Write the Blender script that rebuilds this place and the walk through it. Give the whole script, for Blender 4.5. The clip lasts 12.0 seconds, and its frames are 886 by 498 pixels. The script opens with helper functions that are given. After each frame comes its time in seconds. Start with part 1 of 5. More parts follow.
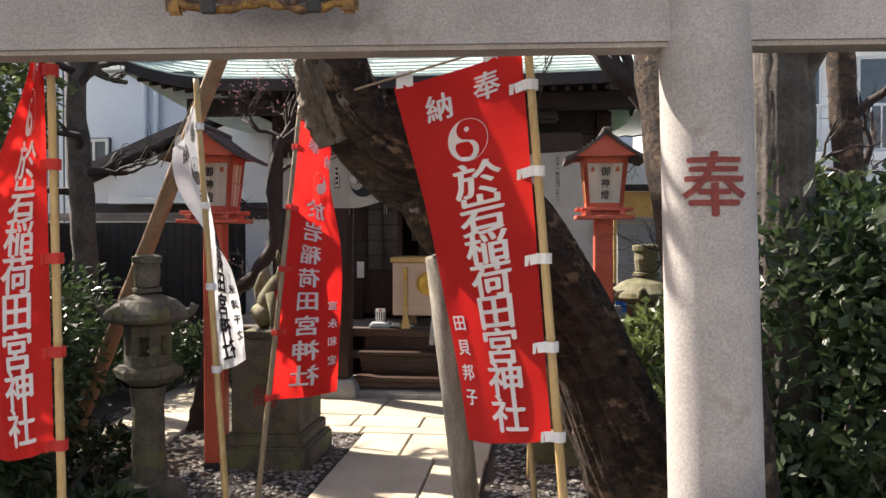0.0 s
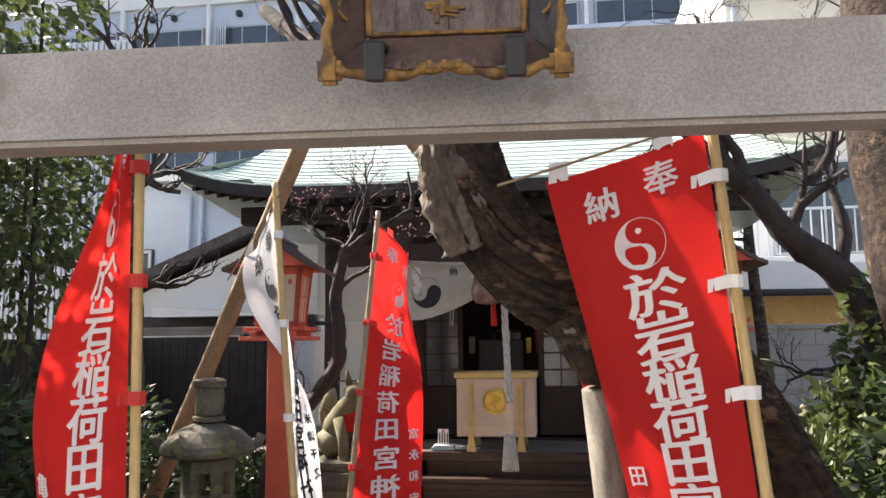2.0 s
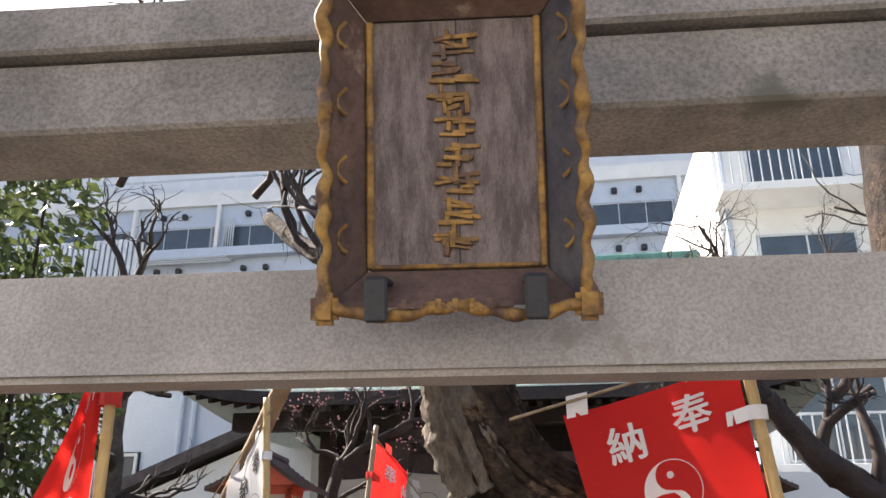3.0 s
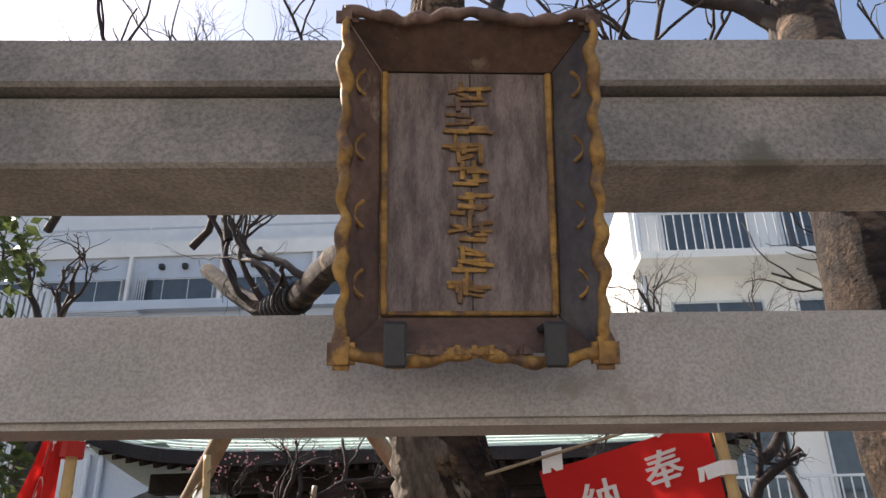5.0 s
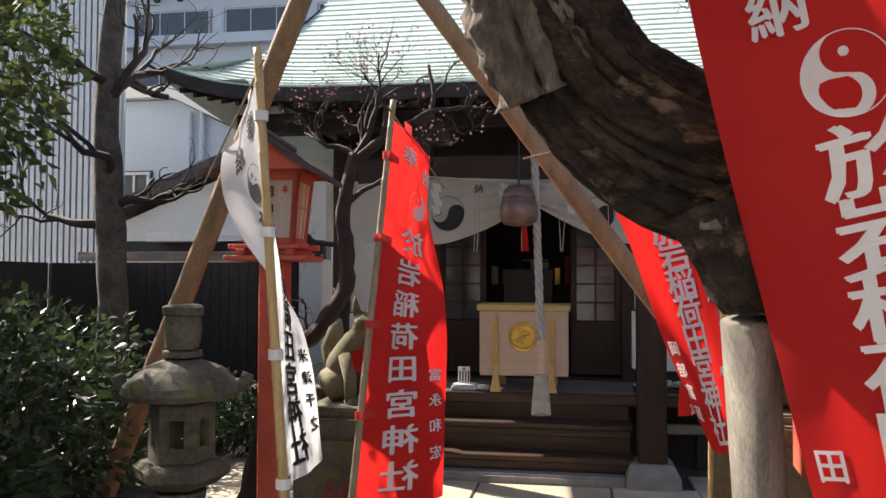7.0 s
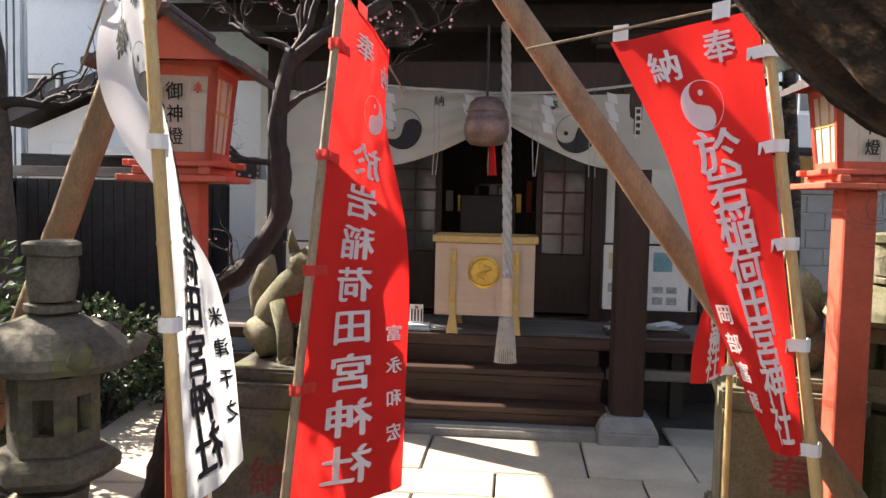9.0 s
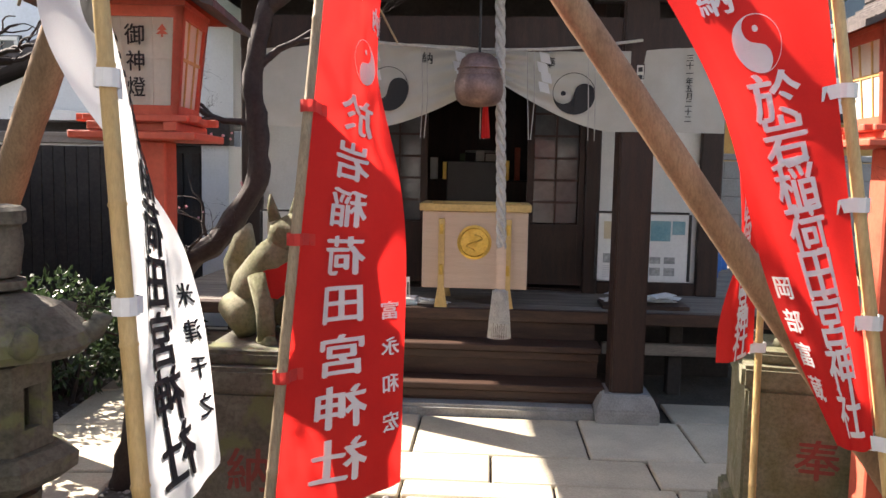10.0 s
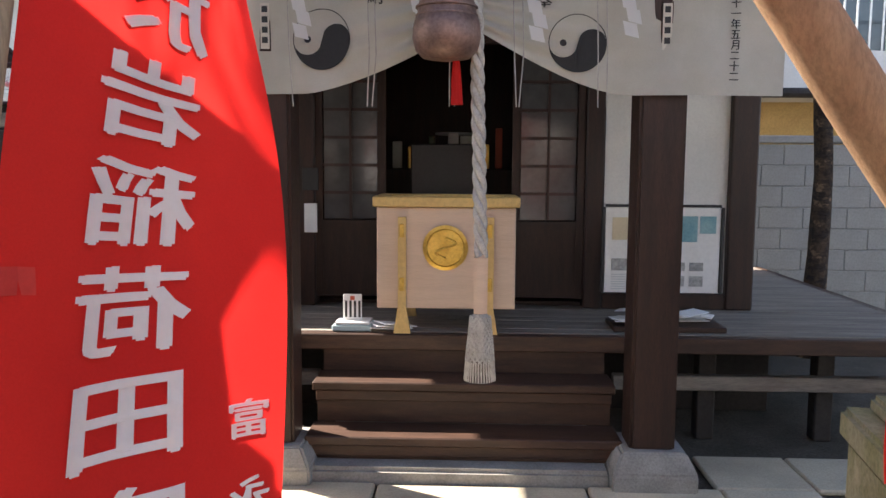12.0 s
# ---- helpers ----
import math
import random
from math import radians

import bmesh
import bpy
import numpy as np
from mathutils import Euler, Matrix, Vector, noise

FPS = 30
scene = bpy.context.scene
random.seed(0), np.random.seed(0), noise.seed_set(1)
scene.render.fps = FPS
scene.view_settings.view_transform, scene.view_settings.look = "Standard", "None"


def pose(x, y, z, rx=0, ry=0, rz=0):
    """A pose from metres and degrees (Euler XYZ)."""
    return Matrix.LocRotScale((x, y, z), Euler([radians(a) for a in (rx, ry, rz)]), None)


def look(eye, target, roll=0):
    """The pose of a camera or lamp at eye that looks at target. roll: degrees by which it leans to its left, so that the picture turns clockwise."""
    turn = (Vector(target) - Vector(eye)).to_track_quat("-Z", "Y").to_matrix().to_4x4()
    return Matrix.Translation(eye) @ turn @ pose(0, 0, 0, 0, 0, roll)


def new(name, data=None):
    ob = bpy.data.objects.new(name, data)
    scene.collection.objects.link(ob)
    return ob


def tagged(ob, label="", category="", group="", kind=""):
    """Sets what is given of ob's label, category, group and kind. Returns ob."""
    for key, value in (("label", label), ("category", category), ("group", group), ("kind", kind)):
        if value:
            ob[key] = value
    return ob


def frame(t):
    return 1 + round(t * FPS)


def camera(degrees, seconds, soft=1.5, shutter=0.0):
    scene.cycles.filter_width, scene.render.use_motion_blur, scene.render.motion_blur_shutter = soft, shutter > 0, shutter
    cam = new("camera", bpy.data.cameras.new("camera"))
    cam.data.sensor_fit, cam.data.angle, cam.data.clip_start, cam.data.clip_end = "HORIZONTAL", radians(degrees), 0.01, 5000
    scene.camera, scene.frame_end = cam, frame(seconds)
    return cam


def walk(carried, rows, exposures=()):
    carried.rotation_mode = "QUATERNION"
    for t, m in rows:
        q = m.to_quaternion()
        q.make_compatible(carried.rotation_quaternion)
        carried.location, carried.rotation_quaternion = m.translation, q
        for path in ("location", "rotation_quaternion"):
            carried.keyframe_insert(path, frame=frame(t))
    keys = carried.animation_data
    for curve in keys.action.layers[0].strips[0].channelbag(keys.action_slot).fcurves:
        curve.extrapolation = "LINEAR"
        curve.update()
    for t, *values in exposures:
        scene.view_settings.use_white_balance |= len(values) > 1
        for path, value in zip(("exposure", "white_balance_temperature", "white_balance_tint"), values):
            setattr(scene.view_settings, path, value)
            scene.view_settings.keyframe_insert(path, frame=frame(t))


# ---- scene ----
cam = camera(58.3, 12.0)
PATH = [
    (0, (1.065, -0.188, 1.579), (0.835, 1.798, 1.543), 0.0),
    (0.5, (1.028, -0.070, 1.584), (0.638, 1.891, 1.568), 0.6),
    (1, (0.917, 0.030, 1.578), (0.492, 1.984, 1.542), 0.9),
    (1.5, (0.725, 0.143, 1.611), (0.400, 2.115, 1.670), -0.6),
    (2, (0.632, 0.267, 1.636), (0.340, 2.231, 1.869), -0.6),
    (2.5, (0.603, 0.375, 1.702), (0.367, 2.279, 2.268), -0.8),
    (3, (0.593, 0.432, 1.764), (0.320, 2.283, 2.471), -0.1),
    (3.2, (0.582, 0.438, 1.774), (0.279, 2.256, 2.551), 0.5),
    (4.8, (0.441, 0.412, 1.754), (0.385, 2.209, 2.631), -0.8),
    (5, (0.437, 0.421, 1.743), (0.377, 2.232, 2.589), -1.0),
    (5.5, (0.452, 0.478, 1.703), (0.355, 2.332, 2.447), -1.8),
    (6, (0.466, 0.644, 1.655), (0.276, 2.573, 2.147), -2.5),
    (6.5, (0.480, 0.875, 1.583), (0.197, 2.826, 1.922), -2.0),
    (6.8, (0.456, 1.018, 1.576), (0.146, 2.988, 1.731), -0.1),
    (7, (0.428, 1.125, 1.574), (0.099, 3.097, 1.646), 0.1),
    (7.2, (0.397, 1.228, 1.573), (0.096, 3.205, 1.587), 0.2),
    (7.5, (0.365, 1.375, 1.590), (0.067, 3.353, 1.609), -0.3),
    (7.7, (0.344, 1.471, 1.597), (0.108, 3.457, 1.571), -0.4),
    (9.3, (0.183, 2.023, 1.610), (0.014, 4.012, 1.485), 1.5),
    (9.5, (0.161, 2.083, 1.585), (0.022, 4.075, 1.459), 1.2),
    (10, (0.100, 2.253, 1.570), (-0.015, 4.240, 1.376), 1.1),
    (10.5, (0.101, 2.559, 1.587), (-0.033, 4.546, 1.405), 1.1),
    (11, (0.080, 2.878, 1.562), (0.026, 4.866, 1.350), 1.6),
    (11.5, (0.077, 3.237, 1.539), (0.091, 5.223, 1.301), 0.7),
    (12, (0.118, 3.575, 1.506), (0.055, 5.564, 1.302), 0.4),
]
EXPOSURE = [(0, 1.5), (1, 1.7), (2, 1.85), (3, 1.85), (5, 1.3), (5.5, 1.3), (6, 1.45), (6.5, 1.45), (7.5, 1.4), (9.5, 2.05), (10.5, 2.1), (12, 2.25)]
walk(cam, [(t, look(eye, target, roll)) for t, eye, target, roll in PATH], [(t, stops, 6850, 15) for t, stops in EXPOSURE])

# ---- light ----
SUN_DIR = Vector((-0.76, 0.40, 0.72)).normalized()
world = bpy.data.worlds.new("sky")
scene.world = world
world.use_nodes = True
wn, wl = world.node_tree.nodes, world.node_tree.links
sky = wn.new("ShaderNodeTexSky")
sky.sky_type, sky.sun_disc = "NISHITA", False
sky.sun_elevation = math.asin(SUN_DIR.z)
sky.sun_rotation = math.atan2(SUN_DIR.x, SUN_DIR.y)
sky.air_density, sky.dust_density = 1.0, 2.0
wl.new(sky.outputs[0], wn["Background"].inputs[0])
wn["Background"].inputs[1].default_value = 0.10
sun = new("sun", bpy.data.lights.new("sun", "SUN"))
sun.data.energy, sun.data.angle, sun.data.color = 5.0, radians(0.6), (1.0, 0.94, 0.84)
sun.matrix_world = look(SUN_DIR * 30, (0, 0, 0))

# ---- helpers of this scene ----


def part(name, bm, material, parent=None, label="", smooth=False):
    """Links a bmesh as one mesh object, under a thing or a part."""
    me = bpy.data.meshes.new(name)
    if smooth:
        for f in bm.faces:
            f.smooth = True
    bm.to_mesh(me)
    bm.free()
    me.materials.append(material)
    ob = new(name, me)
    if parent is not None:
        ob.parent = parent
        if parent.type == "EMPTY":
            ob.matrix_parent_inverse = Matrix.Translation(-parent.location)
    if label:
        ob["label"] = label
    return ob


def thing(name, at, label, category, group="", kind=""):
    """An empty at the base of a thing with parts."""
    ob = new(name)
    ob.location = at
    ob.empty_display_size = 0.1
    return tagged(ob, label, category, group, kind)


def merge(bm, other, m=None):
    me = bpy.data.meshes.new("tmp")
    other.to_mesh(me)
    other.free()
    if m is not None:
        me.transform(m)
    bm.from_mesh(me)
    bpy.data.meshes.remove(me)


def box(x0, y0, z0, x1, y1, z1, bevel=0.0, into=None, m=None, seg=1):
    """A box between two corners, its edges bevelled."""
    b = bmesh.new()
    bmesh.ops.create_cube(b, size=1.0)
    for v in b.verts:
        v.co = Vector((x0 + (v.co.x + .5) * (x1 - x0), y0 + (v.co.y + .5) * (y1 - y0), z0 + (v.co.z + .5) * (z1 - z0)))
    if bevel:
        bmesh.ops.bevel(b, geom=b.edges[:], offset=bevel, segments=seg, affect="EDGES", clamp_overlap=True)
    if into is None:
        if m is not None:
            b.transform(m)
        return b
    merge(into, b, m)
    return into


def tube(points, radii, seg=10, into=None, rough=0.0, freq=3.0, ridge=0.0, cap=True, swirl=0.0, nridge=7, furrow=0.0):
    """A tapered, uneven tube along points."""
    b = into if into is not None else bmesh.new()
    pts = [Vector(p) for p in points]
    n = len(pts)
    rings, side = [], None
    for i, p in enumerate(pts):
        d = (pts[min(i + 1, n - 1)] - pts[max(i - 1, 0)]).normalized()
        if side is None:
            side = d.orthogonal().normalized()
        side = (side - d * side.dot(d)).normalized()
        other = d.cross(side)
        r = radii[i] if hasattr(radii, "__len__") else radii
        ring = []
        for k in range(seg):
            a = 2 * math.pi * k / seg
            q = side * math.cos(a) + other * math.sin(a)
            rr = r
            if ridge:
                rr *= 1 + ridge * math.sin(nridge * a + swirl * i + 2.0 * noise.noise(p * 2.0 + q))
            if furrow:
                w = Vector((math.cos(a) * 2.6, math.sin(a) * 2.6, i * .028))
                w2 = Vector((math.cos(a) * 7.0, math.sin(a) * 7.0, i * .06 + 9))
                rr *= 1 + furrow * (.35 - abs(noise.noise(w)) * 1.6) + furrow * .45 * (.3 - abs(noise.noise(w2)) * 1.5)
            if rough:
                rr *= 1 + rough * noise.noise((p + q * r) * freq) + rough * .5 * noise.noise((p + q * r) * freq * 3.1)
            ring.append(b.verts.new(p + q * rr))
        rings.append(ring)
    for i in range(n - 1):
        for k in range(seg):
            b.faces.new((rings[i][k], rings[i][(k + 1) % seg], rings[i + 1][(k + 1) % seg], rings[i + 1][k]))
    if cap:
        b.faces.new(rings[0][::-1])
        b.faces.new(rings[-1])
    return b


def lathe(profile, at, seg=24, into=None, corners=None, turn=0.0, lip=0.0):
    """A body of revolution (or of few sides) from (radius, height) pairs."""
    b = into if into is not None else bmesh.new()
    rings = []
    for r, h in profile:
        rings.append([b.verts.new(Vector(at) + Vector((r * math.cos(turn + 2 * math.pi * k / seg), r * math.sin(turn + 2 * math.pi * k / seg), h)))
                      for k in range(seg)])
    for lo, hi in zip(rings, rings[1:]):
        for k in range(seg):
            b.faces.new((lo[k], lo[(k + 1) % seg], hi[(k + 1) % seg], hi[k]))
    b.faces.new(rings[0][::-1])
    b.faces.new(rings[-1])
    return b


def curve_points(ctrl, n):
    """A smooth path through control points (with radius as fourth value)."""
    out = []
    c = [ctrl[0]] + list(ctrl) + [ctrl[-1]]
    for i in range(1, len(c) - 2):
        for k in range(n):
            t = k / n
            out.append([0.5 * (2 * c[i][j] + (c[i + 1][j] - c[i - 1][j]) * t + (2 * c[i - 1][j] - 5 * c[i][j] + 4 * c[i + 1][j] - c[i + 2][j]) * t * t
                               + (3 * c[i][j] - c[i - 1][j] - 3 * c[i + 1][j] + c[i + 2][j]) * t ** 3) for j in range(len(ctrl[0]))])
    out.append(list(ctrl[-1]))
    return out


# ---- materials ----


def mat(name, base, rough=0.75, second=None, metal=0.0, scale=6.0, fine=70.0, mix=0.5, var=0.25, bump=0.25, stretch=(1, 1, 1), spec=0.4, depth=0.004,
        third=None, third_scale=2.0, third_cut=0.58, translucent=0.0, piece=0.0, island=0.0):
    m = bpy.data.materials.new(name)
    m.use_nodes = True
    nt = m.node_tree
    nodes, links = nt.nodes, nt.links
    bsdf = nodes["Principled BSDF"]
    bsdf.inputs["Metallic"].default_value = metal
    bsdf.inputs["Specular IOR Level"].default_value = spec
    co = nodes.new("ShaderNodeTexCoord")
    mp = nodes.new("ShaderNodeMapping")
    mp.inputs["Scale"].default_value = stretch
    links.new(co.outputs["Object"], mp.inputs[0])

    def noise_tex(sc, detail=4.0, r=0.6):
        t = nodes.new("ShaderNodeTexNoise")
        t.inputs["Scale"].default_value, t.inputs["Detail"].default_value, t.inputs["Roughness"].default_value = sc, detail, r
        links.new(mp.outputs[0], t.inputs["Vector"])
        return t

    def ramp(src, a, b):
        r = nodes.new("ShaderNodeMapRange")
        r.inputs["From Min"].default_value, r.inputs["From Max"].default_value = a, b
        r.interpolation_type = "SMOOTHSTEP"
        links.new(src, r.inputs["Value"])
        return r.outputs[0]

    def blend(fac, a, b, kind="MIX"):
        x = nodes.new("ShaderNodeMix")
        x.data_type, x.blend_type = "RGBA", kind
        for sock, val in ((x.inputs[0], fac), (x.inputs[6], a), (x.inputs[7], b)):
            if hasattr(val, "is_linked") or hasattr(val, "links"):
                links.new(val, sock)
            elif hasattr(val, "__len__"):
                sock.default_value = (*val, 1)
            else:
                sock.default_value = val
        return x.outputs[2]

    big, small = noise_tex(scale), noise_tex(fine, 6.0, 0.7)
    second = second or tuple(c * (1 - var) for c in base)
    col = blend(ramp(big.outputs[0], 0.5 - mix * .4, 0.5 + mix * .4), base, second)
    col = blend(ramp(small.outputs[0], 0.35, 0.7), col, blend(1.0, col, (1 - var,) * 3, "MULTIPLY"))
    if third:
        t3 = noise_tex(third_scale, 6.0, 0.65)
        col = blend(ramp(t3.outputs[0], third_cut, third_cut + 0.1), col, third)
    if piece or island:
        src = nodes.new("ShaderNodeObjectInfo").outputs["Random"] if piece else nodes.new("ShaderNodeNewGeometry").outputs["Random Per Island"]
        k = nodes.new("ShaderNodeMapRange")
        k.inputs["To Min"].default_value, k.inputs["To Max"].default_value = 1 - (piece or island), 1 + (piece or island)
        links.new(src, k.inputs["Value"])
        cc = nodes.new("ShaderNodeCombineColor")
        for i in range(3):
            links.new(k.outputs[0], cc.inputs[i])
        col = blend(1.0, col, cc.outputs[0], "MULTIPLY")
    links.new(col, bsdf.inputs["Base Color"])
    rr = nodes.new("ShaderNodeMapRange")
    rr.inputs["To Min"].default_value, rr.inputs["To Max"].default_value = max(rough - .12, 0.03), min(rough + .12, 1)
    links.new(small.outputs[0], rr.inputs["Value"])
    links.new(rr.outputs[0], bsdf.inputs["Roughness"])
    if bump:
        bp = nodes.new("ShaderNodeBump")
        bp.inputs["Strength"].default_value, bp.inputs["Distance"].default_value = bump, depth
        links.new(small.outputs[0], bp.inputs["Height"])
        links.new(bp.outputs[0], bsdf.inputs["Normal"])
    if translucent:
        tr = nodes.new("ShaderNodeBsdfTranslucent")
        links.new(col, tr.inputs[0])
        ms = nodes.new("ShaderNodeMixShader")
        ms.inputs[0].default_value = translucent
        links.new(bsdf.outputs[0], ms.inputs[1])
        links.new(tr.outputs[0], ms.inputs[2])
        links.new(ms.outputs[0], nodes["Material Output"].inputs[0])
    return m


def glass_mat(name, tint=(0.9, 0.95, 0.95), rough=0.02):
    m = bpy.data.materials.new(name)
    m.use_nodes = True
    b = m.node_tree.nodes["Principled BSDF"]
    b.inputs["Base Color"].default_value = (*tint, 1)
    b.inputs["Roughness"].default_value, b.inputs["Transmission Weight"].default_value, b.inputs["IOR"].default_value = rough, 1.0, 1.45
    return m


M_GRANITE = mat("granite", (0.48, 0.44, 0.41), 0.8, (0.35, 0.325, 0.30), scale=3, fine=160, var=0.35, bump=0.35, third=(0.27, 0.235, 0.20), third_scale=3.2, third_cut=0.58)
M_DARK_GRANITE = mat("weathered_granite", (0.32, 0.285, 0.255), 0.85, (0.20, 0.185, 0.165), scale=4, fine=120, var=0.45, bump=0.5, third=(0.11, 0.105, 0.085), third_scale=2.5, third_cut=0.54)
M_MOSS_STONE = mat("mossy_stone", (0.17, 0.155, 0.125), 0.92, (0.085, 0.08, 0.06), scale=5, fine=60, var=0.4, bump=0.6, depth=0.008, third=(0.13, 0.135, 0.065), third_scale=4, third_cut=0.52)
M_FOX_STONE = mat("moss_covered_stone", (0.20, 0.185, 0.125), 0.92, (0.13, 0.13, 0.06), scale=6, fine=70, var=0.35, bump=0.5, depth=0.006, third=(0.23, 0.21, 0.15), third_scale=5, third_cut=0.57)
M_PAVING = mat("paving_stone", (0.56, 0.49, 0.365), 0.85, (0.44, 0.385, 0.29), scale=3, fine=90, var=0.2, bump=0.3, piece=0.12)
M_STONE_BASE = mat("step_stone", (0.34, 0.33, 0.31), 0.85, (0.25, 0.24, 0.23), scale=5, fine=100, var=0.3, bump=0.35)
M_SOIL = mat("soil", (0.12, 0.10, 0.08), 0.95, (0.07, 0.06, 0.045), scale=3, fine=50, var=0.45, bump=0.8, depth=0.02)
M_GRAVEL = mat("gravel", (0.30, 0.28, 0.26), 0.9, (0.17, 0.16, 0.15), scale=30, fine=120, var=0.4, bump=0.4, island=0.45)
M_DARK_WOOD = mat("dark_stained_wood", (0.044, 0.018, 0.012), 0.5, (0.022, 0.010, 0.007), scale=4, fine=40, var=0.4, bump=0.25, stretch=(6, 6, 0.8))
M_STEP_WOOD = mat("step_wood", (0.082, 0.041, 0.026), 0.5, (0.042, 0.021, 0.014), scale=4, fine=40, var=0.35, bump=0.25, stretch=(0.8, 6, 6))
M_DECK_WOOD = mat("weathered_deck_wood", (0.27, 0.235, 0.20), 0.75, (0.17, 0.14, 0.12), scale=3, fine=40, var=0.3, bump=0.3, stretch=(0.7, 6, 6))
M_EAVE = mat("near_black_wood", (0.04, 0.033, 0.03), 0.7, (0.022, 0.018, 0.017), scale=4, fine=30, var=0.4, bump=0.25)
M_PALE_WOOD = mat("plain_cypress", (0.62, 0.47, 0.36), 0.6, (0.56, 0.42, 0.32), scale=3, fine=30, var=0.12, bump=0.12, stretch=(0.6, 5, 9))
M_YELLOW_WOOD = mat("yellow_wood", (0.66, 0.46, 0.18), 0.55, (0.55, 0.37, 0.14), scale=4, fine=40, var=0.2, bump=0.15)
M_BRASS = mat("brass", (0.72, 0.49, 0.13), 0.35, (0.55, 0.36, 0.08), metal=1.0, scale=12, fine=60, var=0.25, bump=0.2)
M_BRONZE = mat("aged_bronze", (0.30, 0.19, 0.16), 0.5, (0.20, 0.13, 0.115), metal=0.6, scale=10, fine=60, var=0.3, bump=0.2)
M_PLASTER = mat("white_plaster", (0.76, 0.75, 0.71), 0.9, (0.68, 0.67, 0.63), scale=2.5, fine=60, var=0.08, bump=0.15)
M_COPPER = mat("green_copper_roof", (0.60, 0.69, 0.61), 0.34, (0.50, 0.62, 0.53), scale=2, fine=30, var=0.2, bump=0.15, spec=0.6, third=(0.52, 0.60, 0.54), third_scale=1.3, third_cut=0.55, island=0.1)
M_COPPER_DARK = mat("dark_copper_ridge", (0.14, 0.30, 0.23), 0.5, (0.09, 0.2, 0.16), scale=3, fine=40, var=0.25, bump=0.15)
M_VERMILION = mat("vermilion_paint", (0.62, 0.13, 0.075), 0.5, (0.52, 0.10, 0.06), scale=4, fine=60, var=0.14, bump=0.15, third=(0.42, 0.12, 0.08), third_scale=5, third_cut=0.64)
M_PAPER = mat("lantern_paper", (0.78, 0.74, 0.66), 0.7, (0.70, 0.66, 0.57), scale=6, fine=50, var=0.08, bump=0.05, translucent=0.3)
M_SHINGLE = mat("dark_shingle", (0.11, 0.09, 0.085), 0.75, (0.06, 0.05, 0.048), scale=6, fine=50, var=0.3, bump=0.35, stretch=(1, 6, 1))
M_RED_CLOTH = mat("red_cloth", (0.72, 0.028, 0.022), 0.75, (0.65, 0.02, 0.018), scale=3, fine=300, var=0.06, bump=0.12, depth=0.001, translucent=0.55)
M_WHITE_CLOTH = mat("white_cloth", (0.87, 0.87, 0.87), 0.8, (0.82, 0.82, 0.82), scale=3, fine=300, var=0.05, bump=0.12, depth=0.001, translucent=0.55)
M_CURTAIN = mat("unbleached_curtain_cloth", (0.62, 0.60, 0.54), 0.85, (0.54, 0.52, 0.45), scale=3, fine=200, var=0.08, bump=0.15, depth=0.001, translucent=0.3)
M_WHITE_PRINT = mat("white_print", (0.88, 0.87, 0.86), 0.8, var=0.04, bump=0.0, translucent=0.35)
M_BLACK_PRINT = mat("black_print", (0.02, 0.02, 0.022), 0.7, var=0.1, bump=0.0)
M_RED_PAINT = mat("dull_red_paint", (0.24, 0.045, 0.035), 0.7, var=0.2, bump=0.1)
M_BAMBOO = mat("yellow_bamboo", (0.60, 0.43, 0.19), 0.42, (0.48, 0.32, 0.13), scale=8, fine=60, var=0.2, bump=0.15, stretch=(3, 3, 0.6), third=(0.30, 0.20, 0.09), third_scale=6, third_cut=0.66)
M_BAMBOO_GREY = mat("weathered_bamboo", (0.38, 0.29, 0.18), 0.55, (0.27, 0.2, 0.13), scale=8, fine=60, var=0.3, bump=0.2, stretch=(3, 3, 0.6))
M_LOG = mat("peeled_log", (0.36, 0.235, 0.135), 0.7, (0.25, 0.155, 0.085), scale=5, fine=45, var=0.3, bump=0.4, stretch=(3, 3, 1), third=(0.16, 0.09, 0.05), third_scale=5, third_cut=0.64)
M_GREY_LOG = mat("weathered_post_wood", (0.29, 0.265, 0.215), 0.85, (0.17, 0.15, 0.125), scale=5, fine=45, var=0.35, bump=0.5, stretch=(7, 7, 0.6))
# The pale third tone paints sunlit ridges into the bark colour.
M_BARK = mat("old_bark", (0.105, 0.066, 0.042), 0.85, (0.038, 0.026, 0.02), scale=11, fine=34, mix=0.3, var=0.6, bump=1.0, depth=0.04, stretch=(0.8, 1.6, 1.6), third=(0.26, 0.17, 0.105), third_scale=7, third_cut=0.55)
M_BARK_PALE = mat("weathered_pale_bark", (0.26, 0.22, 0.18), 0.9, (0.13, 0.105, 0.085), scale=12, fine=60, var=0.45, bump=0.9, depth=0.01, stretch=(2, 2, .7))
M_BARK_GREY = mat("grey_bark", (0.14, 0.122, 0.105), 0.9, (0.07, 0.06, 0.052), scale=7, fine=40, var=0.4, bump=0.8, depth=0.012)
M_TWIG = mat("dark_twig", (0.05, 0.036, 0.032), 0.85, (0.028, 0.02, 0.018), scale=9, fine=60, var=0.3, bump=0.3)
M_ROPE = mat("grey_straw_rope", (0.55, 0.53, 0.49), 0.9, (0.42, 0.40, 0.37), scale=20, fine=120, var=0.3, bump=0.5)
M_TAPE = mat("white_cloth_tape", (0.80, 0.80, 0.79), 0.7, var=0.06, bump=0.1)
M_RED_TAPE = mat("red_cloth_tape", (0.70, 0.06, 0.05), 0.7, var=0.08, bump=0.1, translucent=0.3)
